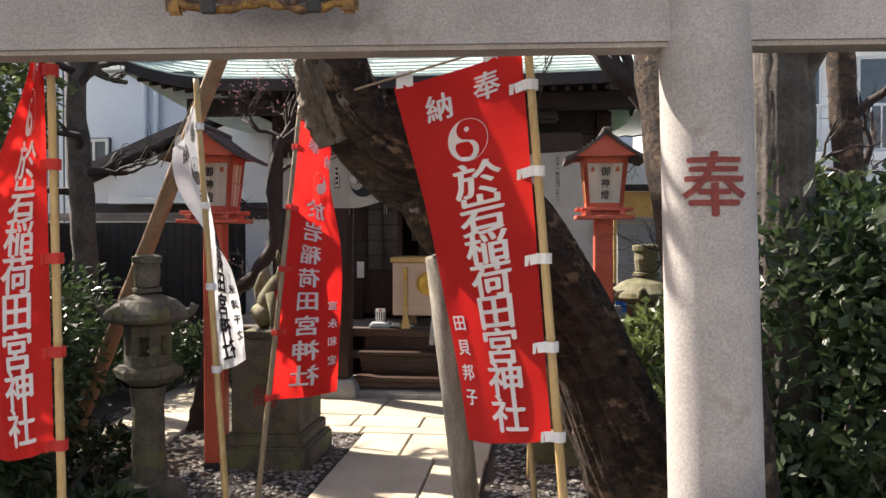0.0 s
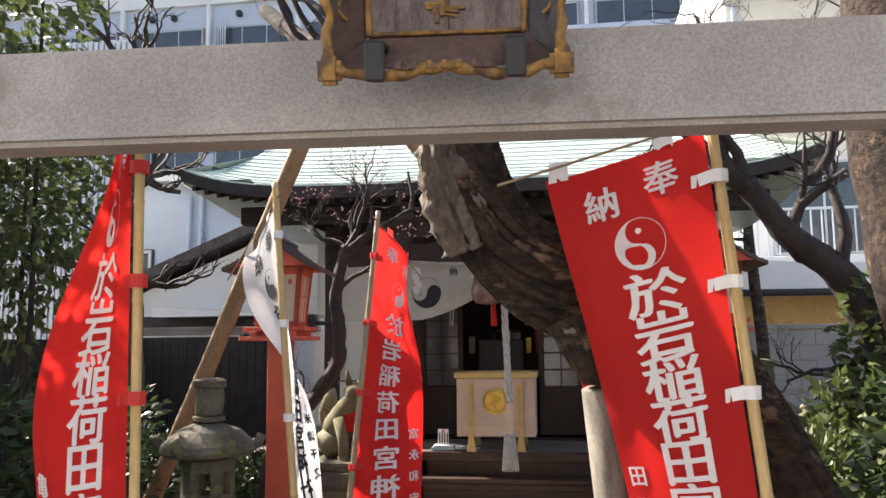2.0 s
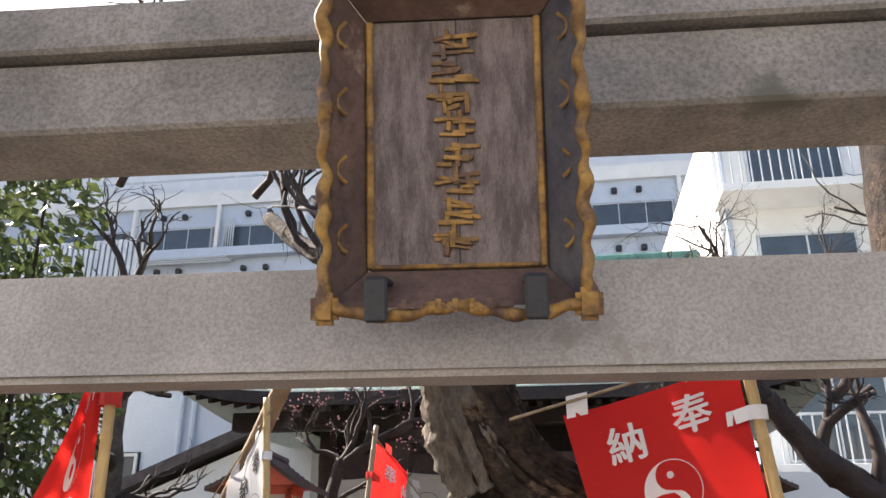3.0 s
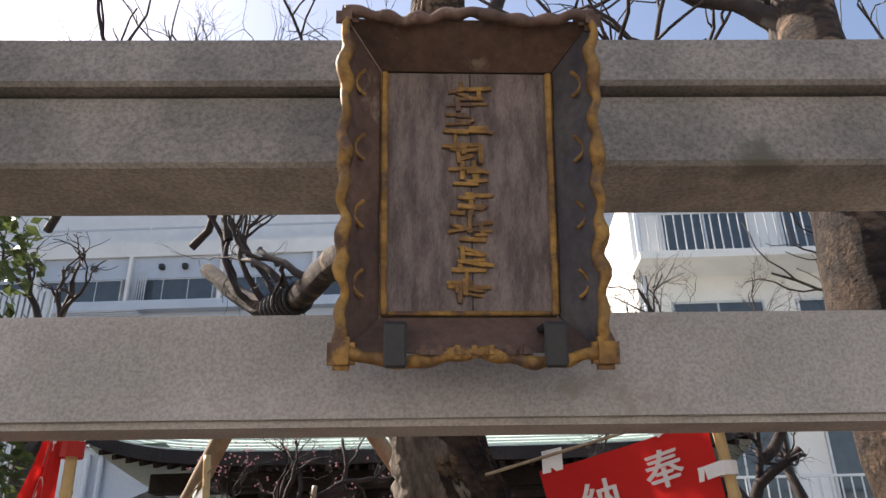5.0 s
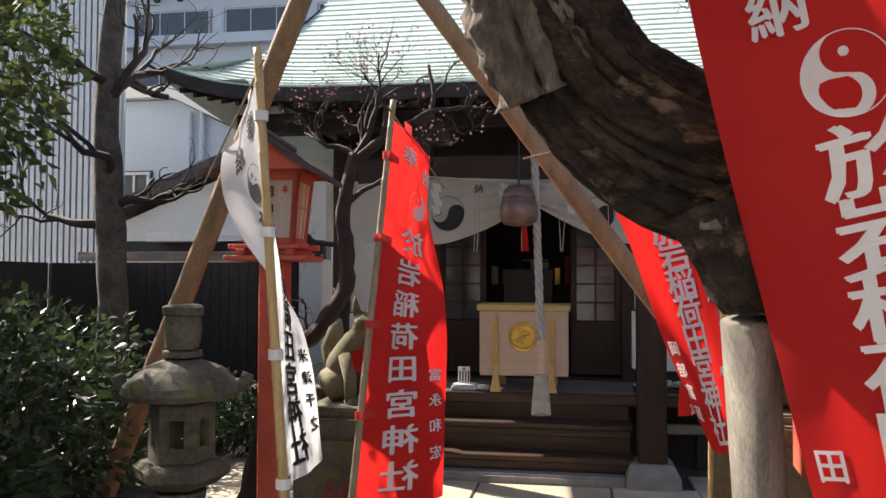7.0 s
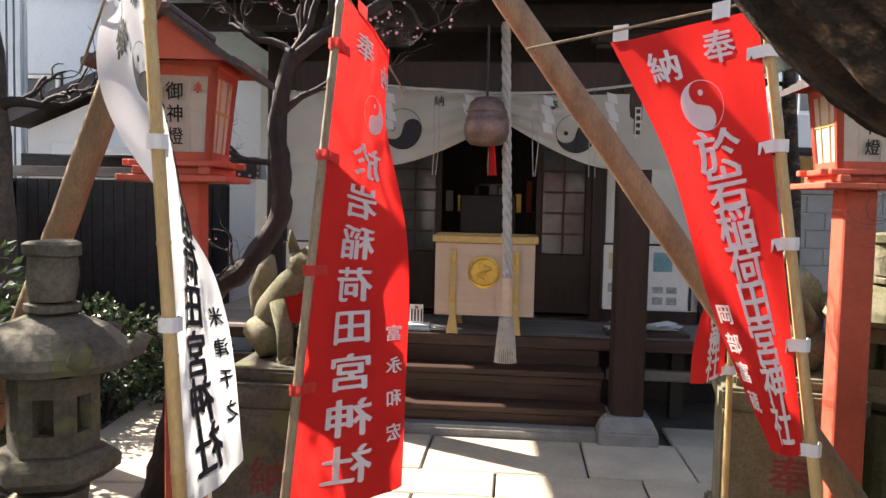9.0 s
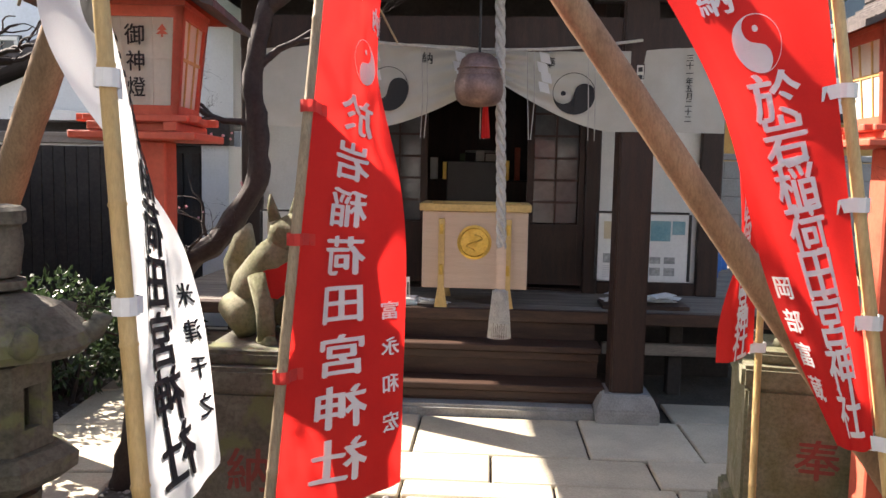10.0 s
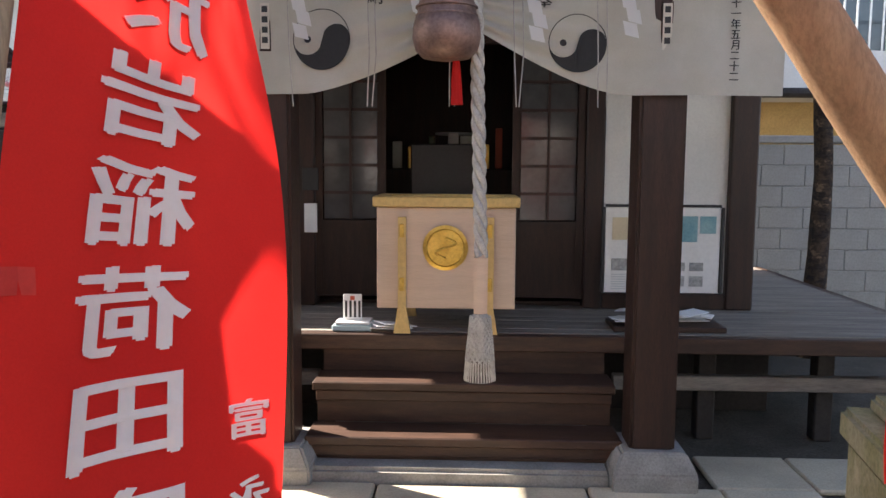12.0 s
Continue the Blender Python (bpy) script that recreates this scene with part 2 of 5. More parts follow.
M_CONCRETE = mat("grey_concrete", (0.33, 0.325, 0.31), 0.88, (0.25, 0.245, 0.235), scale=2, fine=50, var=0.2, bump=0.25)
M_BLUE_WALL = mat("pale_blue_grey_render", (0.50, 0.56, 0.64), 0.88, (0.45, 0.51, 0.59), scale=1.2, fine=30, var=0.1, bump=0.1)
M_WHITE_WALL = mat("white_render", (0.74, 0.74, 0.72), 0.88, (0.68, 0.68, 0.66), scale=1.5, fine=40, var=0.08, bump=0.12)
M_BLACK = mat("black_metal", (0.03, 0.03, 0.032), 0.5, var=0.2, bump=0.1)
M_STEEL = mat("painted_steel", (0.55, 0.57, 0.58), 0.4, metal=0.3, var=0.12, bump=0.08)
M_GLASS = glass_mat("window_glass")
M_DARK_GLASS = mat("dark_window_pane", (0.05, 0.065, 0.075), 0.08, (0.04, 0.05, 0.06), scale=2, fine=10, var=0.1, bump=0.0, spec=0.7)
M_LEAF = mat("evergreen_leaf", (0.05, 0.078, 0.03), 0.36, (0.028, 0.05, 0.02), scale=5, fine=20, var=0.2, bump=0.0, translucent=0.3, island=0.45)
M_LEAF_LIGHT = mat("young_leaf", (0.115, 0.145, 0.045), 0.4, (0.06, 0.09, 0.03), scale=5, fine=20, var=0.2, bump=0.0, translucent=0.35, island=0.4)
M_BLOSSOM = mat("plum_blossom", (0.70, 0.42, 0.45), 0.7, (0.6, 0.28, 0.32), scale=9, fine=40, var=0.1, bump=0.0, translucent=0.3)

# ---- ground ----
DECK_Y, DECK_Z, WALL_Y = 7.66, 0.637, 8.50
b = bmesh.new()
bmesh.ops.create_grid(b, x_segments=2, y_segments=2, size=1500)
tagged(part("ground", b, M_SOIL), "dark bare earth of the shrine garden", "ground", kind="structure")

paving = thing("pavement", (0.3, 5, 0), "pale sunlit flagstone path leading to the steps", "path", kind="structure")


def slab(x0, y0, x1, y1, top=0.03):
    b = box(x0 + .006, y0 + .006, 0.002, x1 - .006, y1 - .006, top + random.uniform(-.004, .004), 0.008)
    part("paving_slab", b, M_PAVING, paving)


y = 0.6
k = 0
while y < 5.8:
    ln = random.choice((0.62, 0.75, 0.9))
    y2 = min(y + ln, 5.9)
    if y2 > 5.5:
        y2 = 5.9
    sx = 0.2 + (0.18 if k % 2 else -0.08)
    slab(-0.27, y, sx, y2)
    slab(sx, y, 0.75 + random.uniform(-.03, .03), y2)
    y, k = y2, k + 1
for row, (ya, yb, cuts) in enumerate(((5.9, 6.1, (-0.95, -0.3, 0.45, 1.05, 1.6)), (6.1, 6.49, (-0.95, -0.42, 0.14, 0.98, 1.6)),
                                      (6.49, 7.17, (-1.05, -0.30, 0.68, 1.3, 1.75)), (7.17, 7.6, (1.28, 1.75, 2.3)))):
    for xa, xb in zip(cuts, cuts[1:]):
        slab(xa, ya, xb, yb)

# ---- torii ----
torii = thing("torii", (0.43, 1.80, 0), "weathered grey granite torii gate with two beams", "torii")


def torii_pillar(cx, lean):
    pts = [(cx + lean * 0.031 * (1.98 - z), 1.80, z) for z in np.linspace(0, 2.5, 15)]
    part("pillar", tube(pts, [0.121 - 0.005 * p[2] for p in pts], 40), M_GRANITE, torii, smooth=True)


torii_pillar(1.487, 1)
torii_pillar(-1.02, -1)
part("lower_beam", box(-1.65, 1.745, 2.038, 2.14, 1.85, 2.238, 0.012, seg=2), M_GRANITE, torii)
for name, x0, x1, y0, y1, z0, z1, mm in (("upper_beam", -1.95, 2.44, 1.66, 1.86, 2.489, 2.648, M_DARK_GRANITE), ("top_beam", -2.15, 2.64, 1.635, 1.905, 2.65, 2.765, M_DARK_GRANITE)):
    b = bmesh.new()
    n = 24
    ring = []
    for i in range(n + 1):
        x = x0 + (x1 - x0) * i / n
        up = 0.10 * max(0, abs(x - .42) / 2 - .35) ** 2
        ring.append([b.verts.new((x, yy, zz + up)) for yy, zz in ((y0, z0 + .008), (y0 + .008, z0), (y1 - .008, z0), (y1, z0 + .008), (y1 - .02, z1 - .01), (y1 - .03, z1), (y0 + .03, z1), (y0 + .006, z1 - .008))])
    for p, q in zip(ring, ring[1:]):
        for j in range(8):
            b.faces.new((p[j], q[j], q[(j + 1) % 8], p[(j + 1) % 8]))
    b.faces.new(ring[0]), b.faces.new(ring[-1][::-1])
    part(name, b, mm, torii, "dark lichen-stained granite beam")
torii.rotation_euler = (0, 0, radians(3.3))

# ---- plaque on the torii ----
plaque = thing("plaque", (0.436, 1.668, 2.118), "weathered wooden shrine plaque with flaking gilt carved frame", "plaque")
PLAQUE_POSE = pose(0.436, 1.668, 2.118, math.degrees(math.atan2(0.135, 0.57)), 0, 4.5) @ Matrix.Diagonal((1.035, 1.0, 1.02, 1.0))
M_PLAQUE = mat("bleached_plaque_wood", (0.25, 0.20, 0.19), 0.85, (0.11, 0.085, 0.08), scale=5, fine=50, var=0.35, bump=0.5, stretch=(9, 9, 0.5))
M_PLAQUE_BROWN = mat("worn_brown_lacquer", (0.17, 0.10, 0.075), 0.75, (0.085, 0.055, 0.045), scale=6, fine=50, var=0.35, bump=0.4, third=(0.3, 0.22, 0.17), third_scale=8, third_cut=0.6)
M_PLAQUE_DARK = mat("dark_frame_board", (0.055, 0.05, 0.065), 0.7, (0.10, 0.09, 0.09), scale=7, fine=50, var=0.3, bump=0.4)
M_GILT = mat("worn_gilt", (0.42, 0.235, 0.06), 0.6, (0.17, 0.09, 0.035), scale=14, fine=60, var=0.35, bump=0.4, metal=0.25, third=(0.11, 0.065, 0.045), third_scale=16, third_cut=0.52)

# ---- shrine building ----
shrine = thing("shrine_building", (0, 8.45, 0), "small dark wooden shrine hall with a green copper roof", "shrine")
POST_L, POST_R, POST_Y = -0.80, 0.985, 7.295


def porch_post(cx):
    o = part("post", box(cx - .105, POST_Y - .105, 0.195, cx + .105, POST_Y + .105, 2.62, 0.014, seg=2), M_DARK_WOOD, shrine, "dark square porch post")
    b = bmesh.new()
    lo = [(-.195, -.195), (.195, -.195), (.195, .195), (-.195, .195)]
    rings = [[b.verts.new((cx + x * s, POST_Y + yy * s, z)) for x, yy in lo] for s, z in ((1.0, 0.0), (1.0, 0.11), (0.96, 0.13), (0.76, 0.205))]
    for p, q in zip(rings, rings[1:]):
        for j in range(4):
            b.faces.new((p[j], p[(j + 1) % 4], q[(j + 1) % 4], q[j]))
    b.faces.new(rings[-1])
    bmesh.ops.bevel(b, geom=b.edges[:], offset=0.012, segments=2, affect="EDGES", clamp_overlap=True)
    part("post_base", b, M_STONE_BASE, shrine, "grey stone post base")
    return o


porch_post(POST_L), porch_post(POST_R)
part("stone_plinth", box(-0.63, 7.175, 0, 0.80, 7.9, 0.096, 0.02, seg=2), M_STONE_BASE, shrine, "low grey stone plinth")
for z, yy in ((0.216, 7.26), (0.43, 7.46)):
    part("tread", box(-0.66, yy, z - .045, 0.86, yy + .235, z, 0.006), M_STEP_WOOD, shrine)
    part("riser", box(-0.64, yy + .035, .218 if z > .3 else .098, 0.84, yy + .055, z - .046), M_STEP_WOOD, shrine)
    part("tread_rail", box(-0.645, yy + .02, z - .10, 0.845, yy + .033, z - .047, 0.004), M_STEP_WOOD, shrine)
part("riser", box(-0.64, DECK_Y + .035, .431, 0.84, DECK_Y + .055, DECK_Z - .09), M_STEP_WOOD, shrine)
part("deck_edge", box(-2.35, DECK_Y, DECK_Z - .088, 2.75, DECK_Y + .06, DECK_Z - .002, 0.006), M_STEP_WOOD, shrine)
part("deck_edge", box(2.69, DECK_Y + .06, DECK_Z - .088, 2.75, 10.8, DECK_Z - .002, 0.006), M_STEP_WOOD, shrine)
yy = DECK_Y + .004
while yy < WALL_Y + .05:
    part("deck_board", box(-2.35, yy + .062, DECK_Z - .03, 2.688, yy + .062 + .115, DECK_Z + random.uniform(-.002, .002), 0.003), M_DECK_WOOD, shrine)
    yy += .119
for xa, xb in ((-2.35, -1.9), (1.9, 2.688)):
    part("deck_board", box(xa, yy + .064, DECK_Z - .03, xb, 10.8, DECK_Z, 0.003), M_DECK_WOOD, shrine)
part("under_beam", box(-2.3, 7.86, 0.30, -0.70, 7.93, 0.38, 0.006), M_DECK_WOOD, shrine)
part("under_beam", box(0.92, 7.86, 0.30, 2.7, 7.93, 0.38, 0.006), M_DECK_WOOD, shrine)
# Posts and closing wall below the deck, near-black like the eaves.
for x in (-2.25, -1.3, 1.45, 2.1, 2.64):
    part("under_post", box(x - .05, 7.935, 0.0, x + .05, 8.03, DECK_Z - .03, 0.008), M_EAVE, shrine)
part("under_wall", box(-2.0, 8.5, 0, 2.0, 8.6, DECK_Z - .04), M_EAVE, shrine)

# walls of the hall
for xa, xb in ((-1.71, -0.95), (0.95, 1.71)):
    part("plaster_panel", box(xa, WALL_Y + .03, DECK_Z + .1, xb, WALL_Y + .1, 2.5), M_PLASTER, shrine, "white plaster wall panel")
    part("wall_sill", box(xa, WALL_Y - .01, DECK_Z, xb, WALL_Y + .11, DECK_Z + .1, 0.006), M_DARK_WOOD, shrine)
for xa, xb in ((-1.876, -1.71), (1.71, 1.876), (-0.95, -0.835), (0.835, 0.95)):
    part("wall_post", box(xa, WALL_Y - .02, DECK_Z, xb, WALL_Y + .13, 2.9, 0.01), M_DARK_WOOD, shrine)
part("lintel", box(-1.876, WALL_Y - .03, 2.5, 1.876, WALL_Y + .12, 2.66, 0.008), M_DARK_WOOD, shrine)
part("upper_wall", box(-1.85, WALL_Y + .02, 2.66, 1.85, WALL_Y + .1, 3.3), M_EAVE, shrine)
for s in (-1, 1):
    xa, xb = (1.76, 1.84) if s > 0 else (-1.84, -1.76)
    part("side_wall", box(xa, WALL_Y + .13, DECK_Z, xb, 10.6, 3.3), M_PLASTER, shrine)
part("back_wall", box(-1.84, 10.6, DECK_Z, 1.84, 10.7, 3.3), M_DARK_WOOD, shrine)
part("hall_ceiling", box(-1.75, WALL_Y + .1, 2.62, 1.75, 10.6, 2.66), M_DARK_WOOD, shrine)
part("hall_floor", box(-1.76, WALL_Y + .12, DECK_Z - .02, 1.76, 10.6, DECK_Z + .02), M_DARK_WOOD, shrine)


def lattice_door(x0, x1):
    yf = WALL_Y + .01
    d = part("sliding_door", box(x0, yf, DECK_Z + .06, x1, yf + .03, DECK_Z + .52, 0.004), M_DARK_WOOD, shrine, "dark wooden door with small glass panes")
    z0, z1 = DECK_Z + .52, 2.2
    for xa, xb in ((x0, x0 + .045), (x1 - .045, x1)):
        part("stile", box(xa, yf - .003, DECK_Z + .06, xb, yf + .033, z1), M_DARK_WOOD, d)
    part("rail", box(x0, yf - .003, z1, x1, yf + .033, z1 + .06), M_DARK_WOOD, d)
    part("rail", box(x0 + .045, yf - .005, z0 - .03, x1 - .045, yf + .033, z0 + .02), M_DARK_WOOD, d)
    nx, nz = 2, 6
    for i in range(1, nx):
        x = x0 + .045 + (x1 - x0 - .09) * i / nx
        part("glazing_bar", box(x - .008, yf, z0 + .02, x + .008, yf + .025, z1), M_DARK_WOOD, d)
    for k in range(1, nz):
        z = z0 + .02 + (z1 - z0 - .02) * k / nz
        part("glazing_bar", box(x0 + .045, yf + .003, z - .009, x1 - .045, yf + .022, z + .009), M_DARK_WOOD, d)
    for i in range(nx):
        for k in range(nz):
            xa, xb = x0 + .045 + (x1 - x0 - .09) * i / nx, x0 + .045 + (x1 - x0 - .09) * (i + 1) / nx
            za, zb = z0 + .02 + (z1 - z0 - .02) * k / nz, z0 + .02 + (z1 - z0 - .02) * (k + 1) / nz
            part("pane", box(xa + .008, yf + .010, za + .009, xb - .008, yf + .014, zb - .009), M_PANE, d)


# Door panes are opaque dark grey and fairly smooth.
M_PANE = mat("dark_grey_pane", (0.09, 0.09, 0.092), 0.12, (0.06, 0.06, 0.063), scale=3, fine=20, var=0.12, bump=0.04, spec=0.6)
lattice_door(-0.835, -0.397)
lattice_door(0.385, 0.83)
part("transom", box(-0.835, WALL_Y, 2.26, 0.835, WALL_Y + .06, 2.5), M_DARK_WOOD, shrine)

# porch beams and eaves
part("porch_beam", box(-1.28, POST_Y - .075, 2.30, 1.50, POST_Y + .075, 2.52, 0.012, seg=2), M_DARK_WOOD, shrine, "dark carved porch beam")
for cx in (POST_L, POST_R):
    part("bracket", box(cx - .30, POST_Y - .07, 2.62, cx + .30, POST_Y + .07, 2.74, 0.03, seg=3), M_EAVE, shrine)
    part("tie_beam", box(cx - .06, POST_Y + .105, 2.36, cx + .06, WALL_Y - .03, 2.54, 0.01), M_DARK_WOOD, shrine)
part("eave_beam", box(-2.3, POST_Y - .09, 2.742, 2.4, POST_Y + .09, 2.90, 0.01), M_EAVE, shrine)

# roof: courses of copper sheet on curved slopes
RIDGE_Y, RIDGE_Z, EAVE_Y, EAVE_Z = 9.2, 4.74, 6.58, 2.94
XL, XR, RL, RR = -2.58, 2.66, -2.0, 2.03


def roof_point(u, v, back=False):
    """u across 0..1, v down 0..1."""
    xa, xb = RL + (XL - RL) * v ** 1.5, RR + (XR - RR) * v ** 1.5
    x = xa + (xb - xa) * u
    z = RIDGE_Z + (EAVE_Z - RIDGE_Z) * (1 - (1 - v) ** 1.35)
    z += 0.20 * abs(2 * u - 1) ** 6 * v ** 3
    yy = RIDGE_Y + (EAVE_Y - RIDGE_Y) * v
    return Vector((x, 2 * RIDGE_Y - yy if back else yy, z))


for back in (False, True):
    nv, nu = 26, 34
    for k in range(nv):
        b = bmesh.new()
        v0, v1 = k / nv, min((k + 1.06) / nv, 1.0)
        up0, up1 = 0.000, 0.014
        rows = []
        for v, up in ((v0, up0), (v1, up1), (v1, up1 - .012)):
            rows.append([b.verts.new(roof_point(i / nu, v, back) + Vector((0, 0, up))) for i in range(nu + 1)])
        for p, q in zip(rows, rows[1:]):
            for i in range(nu):
                b.faces.new((p[i], p[i + 1], q[i + 1], q[i]))
        part("roof_course", b, M_COPPER, shrine, "pale green copper roof course")
# soffit boards, fascia, rafters under the front eave
# Their near-black colour includes the shade below the bright copper edge.
b = bmesh.new()
nu = 34
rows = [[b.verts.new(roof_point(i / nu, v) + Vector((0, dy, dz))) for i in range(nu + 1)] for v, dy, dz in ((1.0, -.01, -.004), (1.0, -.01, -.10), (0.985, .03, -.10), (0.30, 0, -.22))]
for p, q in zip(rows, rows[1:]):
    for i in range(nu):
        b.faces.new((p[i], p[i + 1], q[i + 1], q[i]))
part("eave_board", b, M_EAVE, shrine, "wooden eave boards, coloured near-black for the shade beneath")
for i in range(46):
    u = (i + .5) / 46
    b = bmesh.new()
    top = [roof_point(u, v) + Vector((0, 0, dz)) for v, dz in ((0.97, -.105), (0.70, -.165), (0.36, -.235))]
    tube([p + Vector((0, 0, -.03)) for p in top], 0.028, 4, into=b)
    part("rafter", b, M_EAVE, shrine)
# gable ends and side pent roofs
for s, rx, ex in ((-1, RL, XL), (1, RR, XR)):
    b = bmesh.new()
    f = [b.verts.new(p) for p in (roof_point(0 if s < 0 else 1, .02) + Vector((-.06 * s, 0, -.05)), roof_point(0 if s < 0 else 1, .75) + Vector((-.06 * s, 0, -.08)), roof_point(0 if s < 0 else 1, .75, True) + Vector((-.06 * s, 0, -.08)))]
    b.faces.new(f)
    part("gable", b, M_EAVE, shrine)
    b = bmesh.new()
    a0, a1 = roof_point(0 if s < 0 else 1, .99), roof_point(0 if s < 0 else 1, .99, True)
    t0, t1 = roof_point(0 if s < 0 else 1, .62), roof_point(0 if s < 0 else 1, .62, True)
    n = 14
    up = [b.verts.new(t0.lerp(t1, i / n)) for i in range(n + 1)]
    dn = [b.verts.new(a0.lerp(a1, i / n) + Vector((s * .10 * math.sin(math.pi * i / n), 0, -.12 * math.sin(math.pi * i / n)))) for i in range(n + 1)]
    low = [b.verts.new(v.co - Vector((0, 0, .12))) for v in dn]
    inn = [b.verts.new(v.co - Vector((s * .6, 0, -.02))) for v in low]
    for p, q in ((up, dn), (dn, low), (low, inn)):
        for i in range(n):
            b.faces.new((p[i], p[i + 1], q[i + 1], q[i]))
    part("side_roof", b, M_COPPER, shrine)
r = part("ridge", box(RL - .12, RIDGE_Y - .11, RIDGE_Z - .06, RR + .12, RIDGE_Y + .11, RIDGE_Z + .09, 0.015), M_COPPER_DARK, shrine, "dark green copper ridge")
part("ridge_cap", tube([(RL - .18, RIDGE_Y, RIDGE_Z + .12), (RR + .18, RIDGE_Y, RIDGE_Z + .12)], 0.075, 14), M_COPPER_DARK, r)
for s, x in ((-1, RL - .14), (1, RR + .14)):
    part("ridge_end", box(x - .05, RIDGE_Y - .16, RIDGE_Z - .16, x + .05, RIDGE_Y + .16, RIDGE_Z + .16, 0.03, seg=2), M_COPPER_DARK, r)

# ---- offering box ----
BX0, BX1, BY = -0.36, 0.366, 7.70
obox = thing("offering_box", (0, 8.0, DECK_Z), "plain pale wooden offering box with round brass crest on the deck", "offering box")
part("body", box(BX0, BY, 0.768, BX1, BY + .45, 1.30, 0.005), M_PALE_WOOD, obox)
b = box(BX0 - .02, BY - .025, 1.302, BX1 + .02, BY + .05, 1.355, 0.006)
box(BX0 - .02, BY + .40, 1.302, BX1 + .02, BY + .47, 1.355, 0.006, into=b)
box(BX0 - .02, BY + .05, 1.302, BX0 + .04, BY + .40, 1.355, 0.004, into=b)
box(BX1 - .04, BY + .05, 1.302, BX1 + .02, BY + .40, 1.355, 0.004, into=b)
part("rim", b, M_YELLOW_WOOD, obox, "yellowish wooden rim")
for i in range(6):
    yy = BY + .085 + i * .058
    part("slat", box(BX0 + .04, yy, 1.305, BX1 - .04, yy + .03, 1.335, 0.006), M_YELLOW_WOOD, obox)
for x in (BX0 + .135, BX1 - .135):
    for ya in (BY - .035, BY + .46):
        b = bmesh.new()
        prof = [(-.021, 1.25), (.021, 1.25), (.021, .78), (.045, DECK_Z + .001), (-.045, DECK_Z + .001), (-.021, .78)]
        f0 = [b.verts.new((x + px, ya, pz)) for px, pz in prof]
        f1 = [b.verts.new((x + px, ya + .032, pz)) for px, pz in prof]
        b.faces.new(f0), b.faces.new(f1[::-1])
        for i in range(6):
            b.faces.new((f0[i], f1[i], f1[(i + 1) % 6], f0[(i + 1) % 6]))
        leg = part("leg", b, M_YELLOW_WOOD, obox, "yellowish wooden strut")
        if ya < BY:
            for zz in (0.90, 1.18):
                part("brass_fitting", box(x - .012, ya - .006, zz - .035, x + .012, ya - .001, zz + .035, 0.005), M_BRASS, leg)
b = lathe([(0.10, 0), (0.118, 0.004), (0.118, 0.012), (0.10, 0.016), (0.094, 0.010)], (0, 0, 0), 40)
b.transform(Matrix.Translation((0, BY - .001, 1.09)) @ Matrix.Rotation(math.pi / 2, 4, "X"))
crest = part("crest", b, M_BRASS, obox, "round brass crest", smooth=False)
swirl_line = [(.052 * math.sin(a), BY - .018, 1.09 + .052 - .104 * a / (2 * math.pi)) for a in np.linspace(0, 2 * math.pi, 25)]
part("swirl", tube(swirl_line, .006, 8), M_BRASS, crest, "raised brass swirl", smooth=True)

# ---- plaque details ----


def in_plaque(bm):
    bm.transform(PLAQUE_POSE)
    return bm


def bar(x0, z0, x1, z1, y0, y1, bevel=0.003):
    return box(x0, y0, z0, x1, y1, z1, bevel)


PW, PH = 0.217, 0.578
part("panel", in_plaque(bar(-.142, .075, .142, .49, -.012, .014)), M_PLAQUE, plaque, "bleached grey-brown wooden panel")
for xa, xb in ((-.142, -.130), (.130, .142)):
    part("gilt_strip", in_plaque(bar(xa, .075, xb, .49, -.020, -.013)), M_GILT, plaque, "worn gilt strip")
part("gilt_strip", in_plaque(bar(-.130, .075, .130, .083, -.018, -.0125)), M_GILT, plaque)


def flare(a0, a1, b1, b0, mt, name, label):
    """A sloping board of the frame between the panel and the outer edge."""
    b = bmesh.new()
    q = [b.verts.new(p) for p in (a0, a1, b1, b0)]
    w = [b.verts.new((p[0], p[1] + .014, p[2])) for p in (a0, a1, b1, b0)]
    b.faces.new(q), b.faces.new(w[::-1])
    for i in range(4):
        b.faces.new((q[i], w[i], w[(i + 1) % 4], q[(i + 1) % 4]))
    part(name, in_plaque(b), mt, plaque, label)


yi, yo = -.012, -.085
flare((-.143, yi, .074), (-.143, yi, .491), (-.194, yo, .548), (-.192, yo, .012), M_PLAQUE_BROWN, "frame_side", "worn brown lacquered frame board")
# The right board has a darker, bluer colour than the other three.
flare((.143, yi, .491), (.143, yi, .074), (.192, yo, .012), (.194, yo, .548), M_PLAQUE_DARK, "frame_side", "dark blue-grey frame board, darker than the opposite side")
flare((-.142, yi, .492), (.142, yi, .492), (.194, yo, .550), (-.194, yo, .550), M_PLAQUE_BROWN, "frame_top", "worn brown lacquered top board")
flare((.142, yi, .073), (-.142, yi, .073), (-.192, yo, .012), (.192, yo, .012), M_PLAQUE_BROWN, "frame_bottom", "")
random.seed(8)
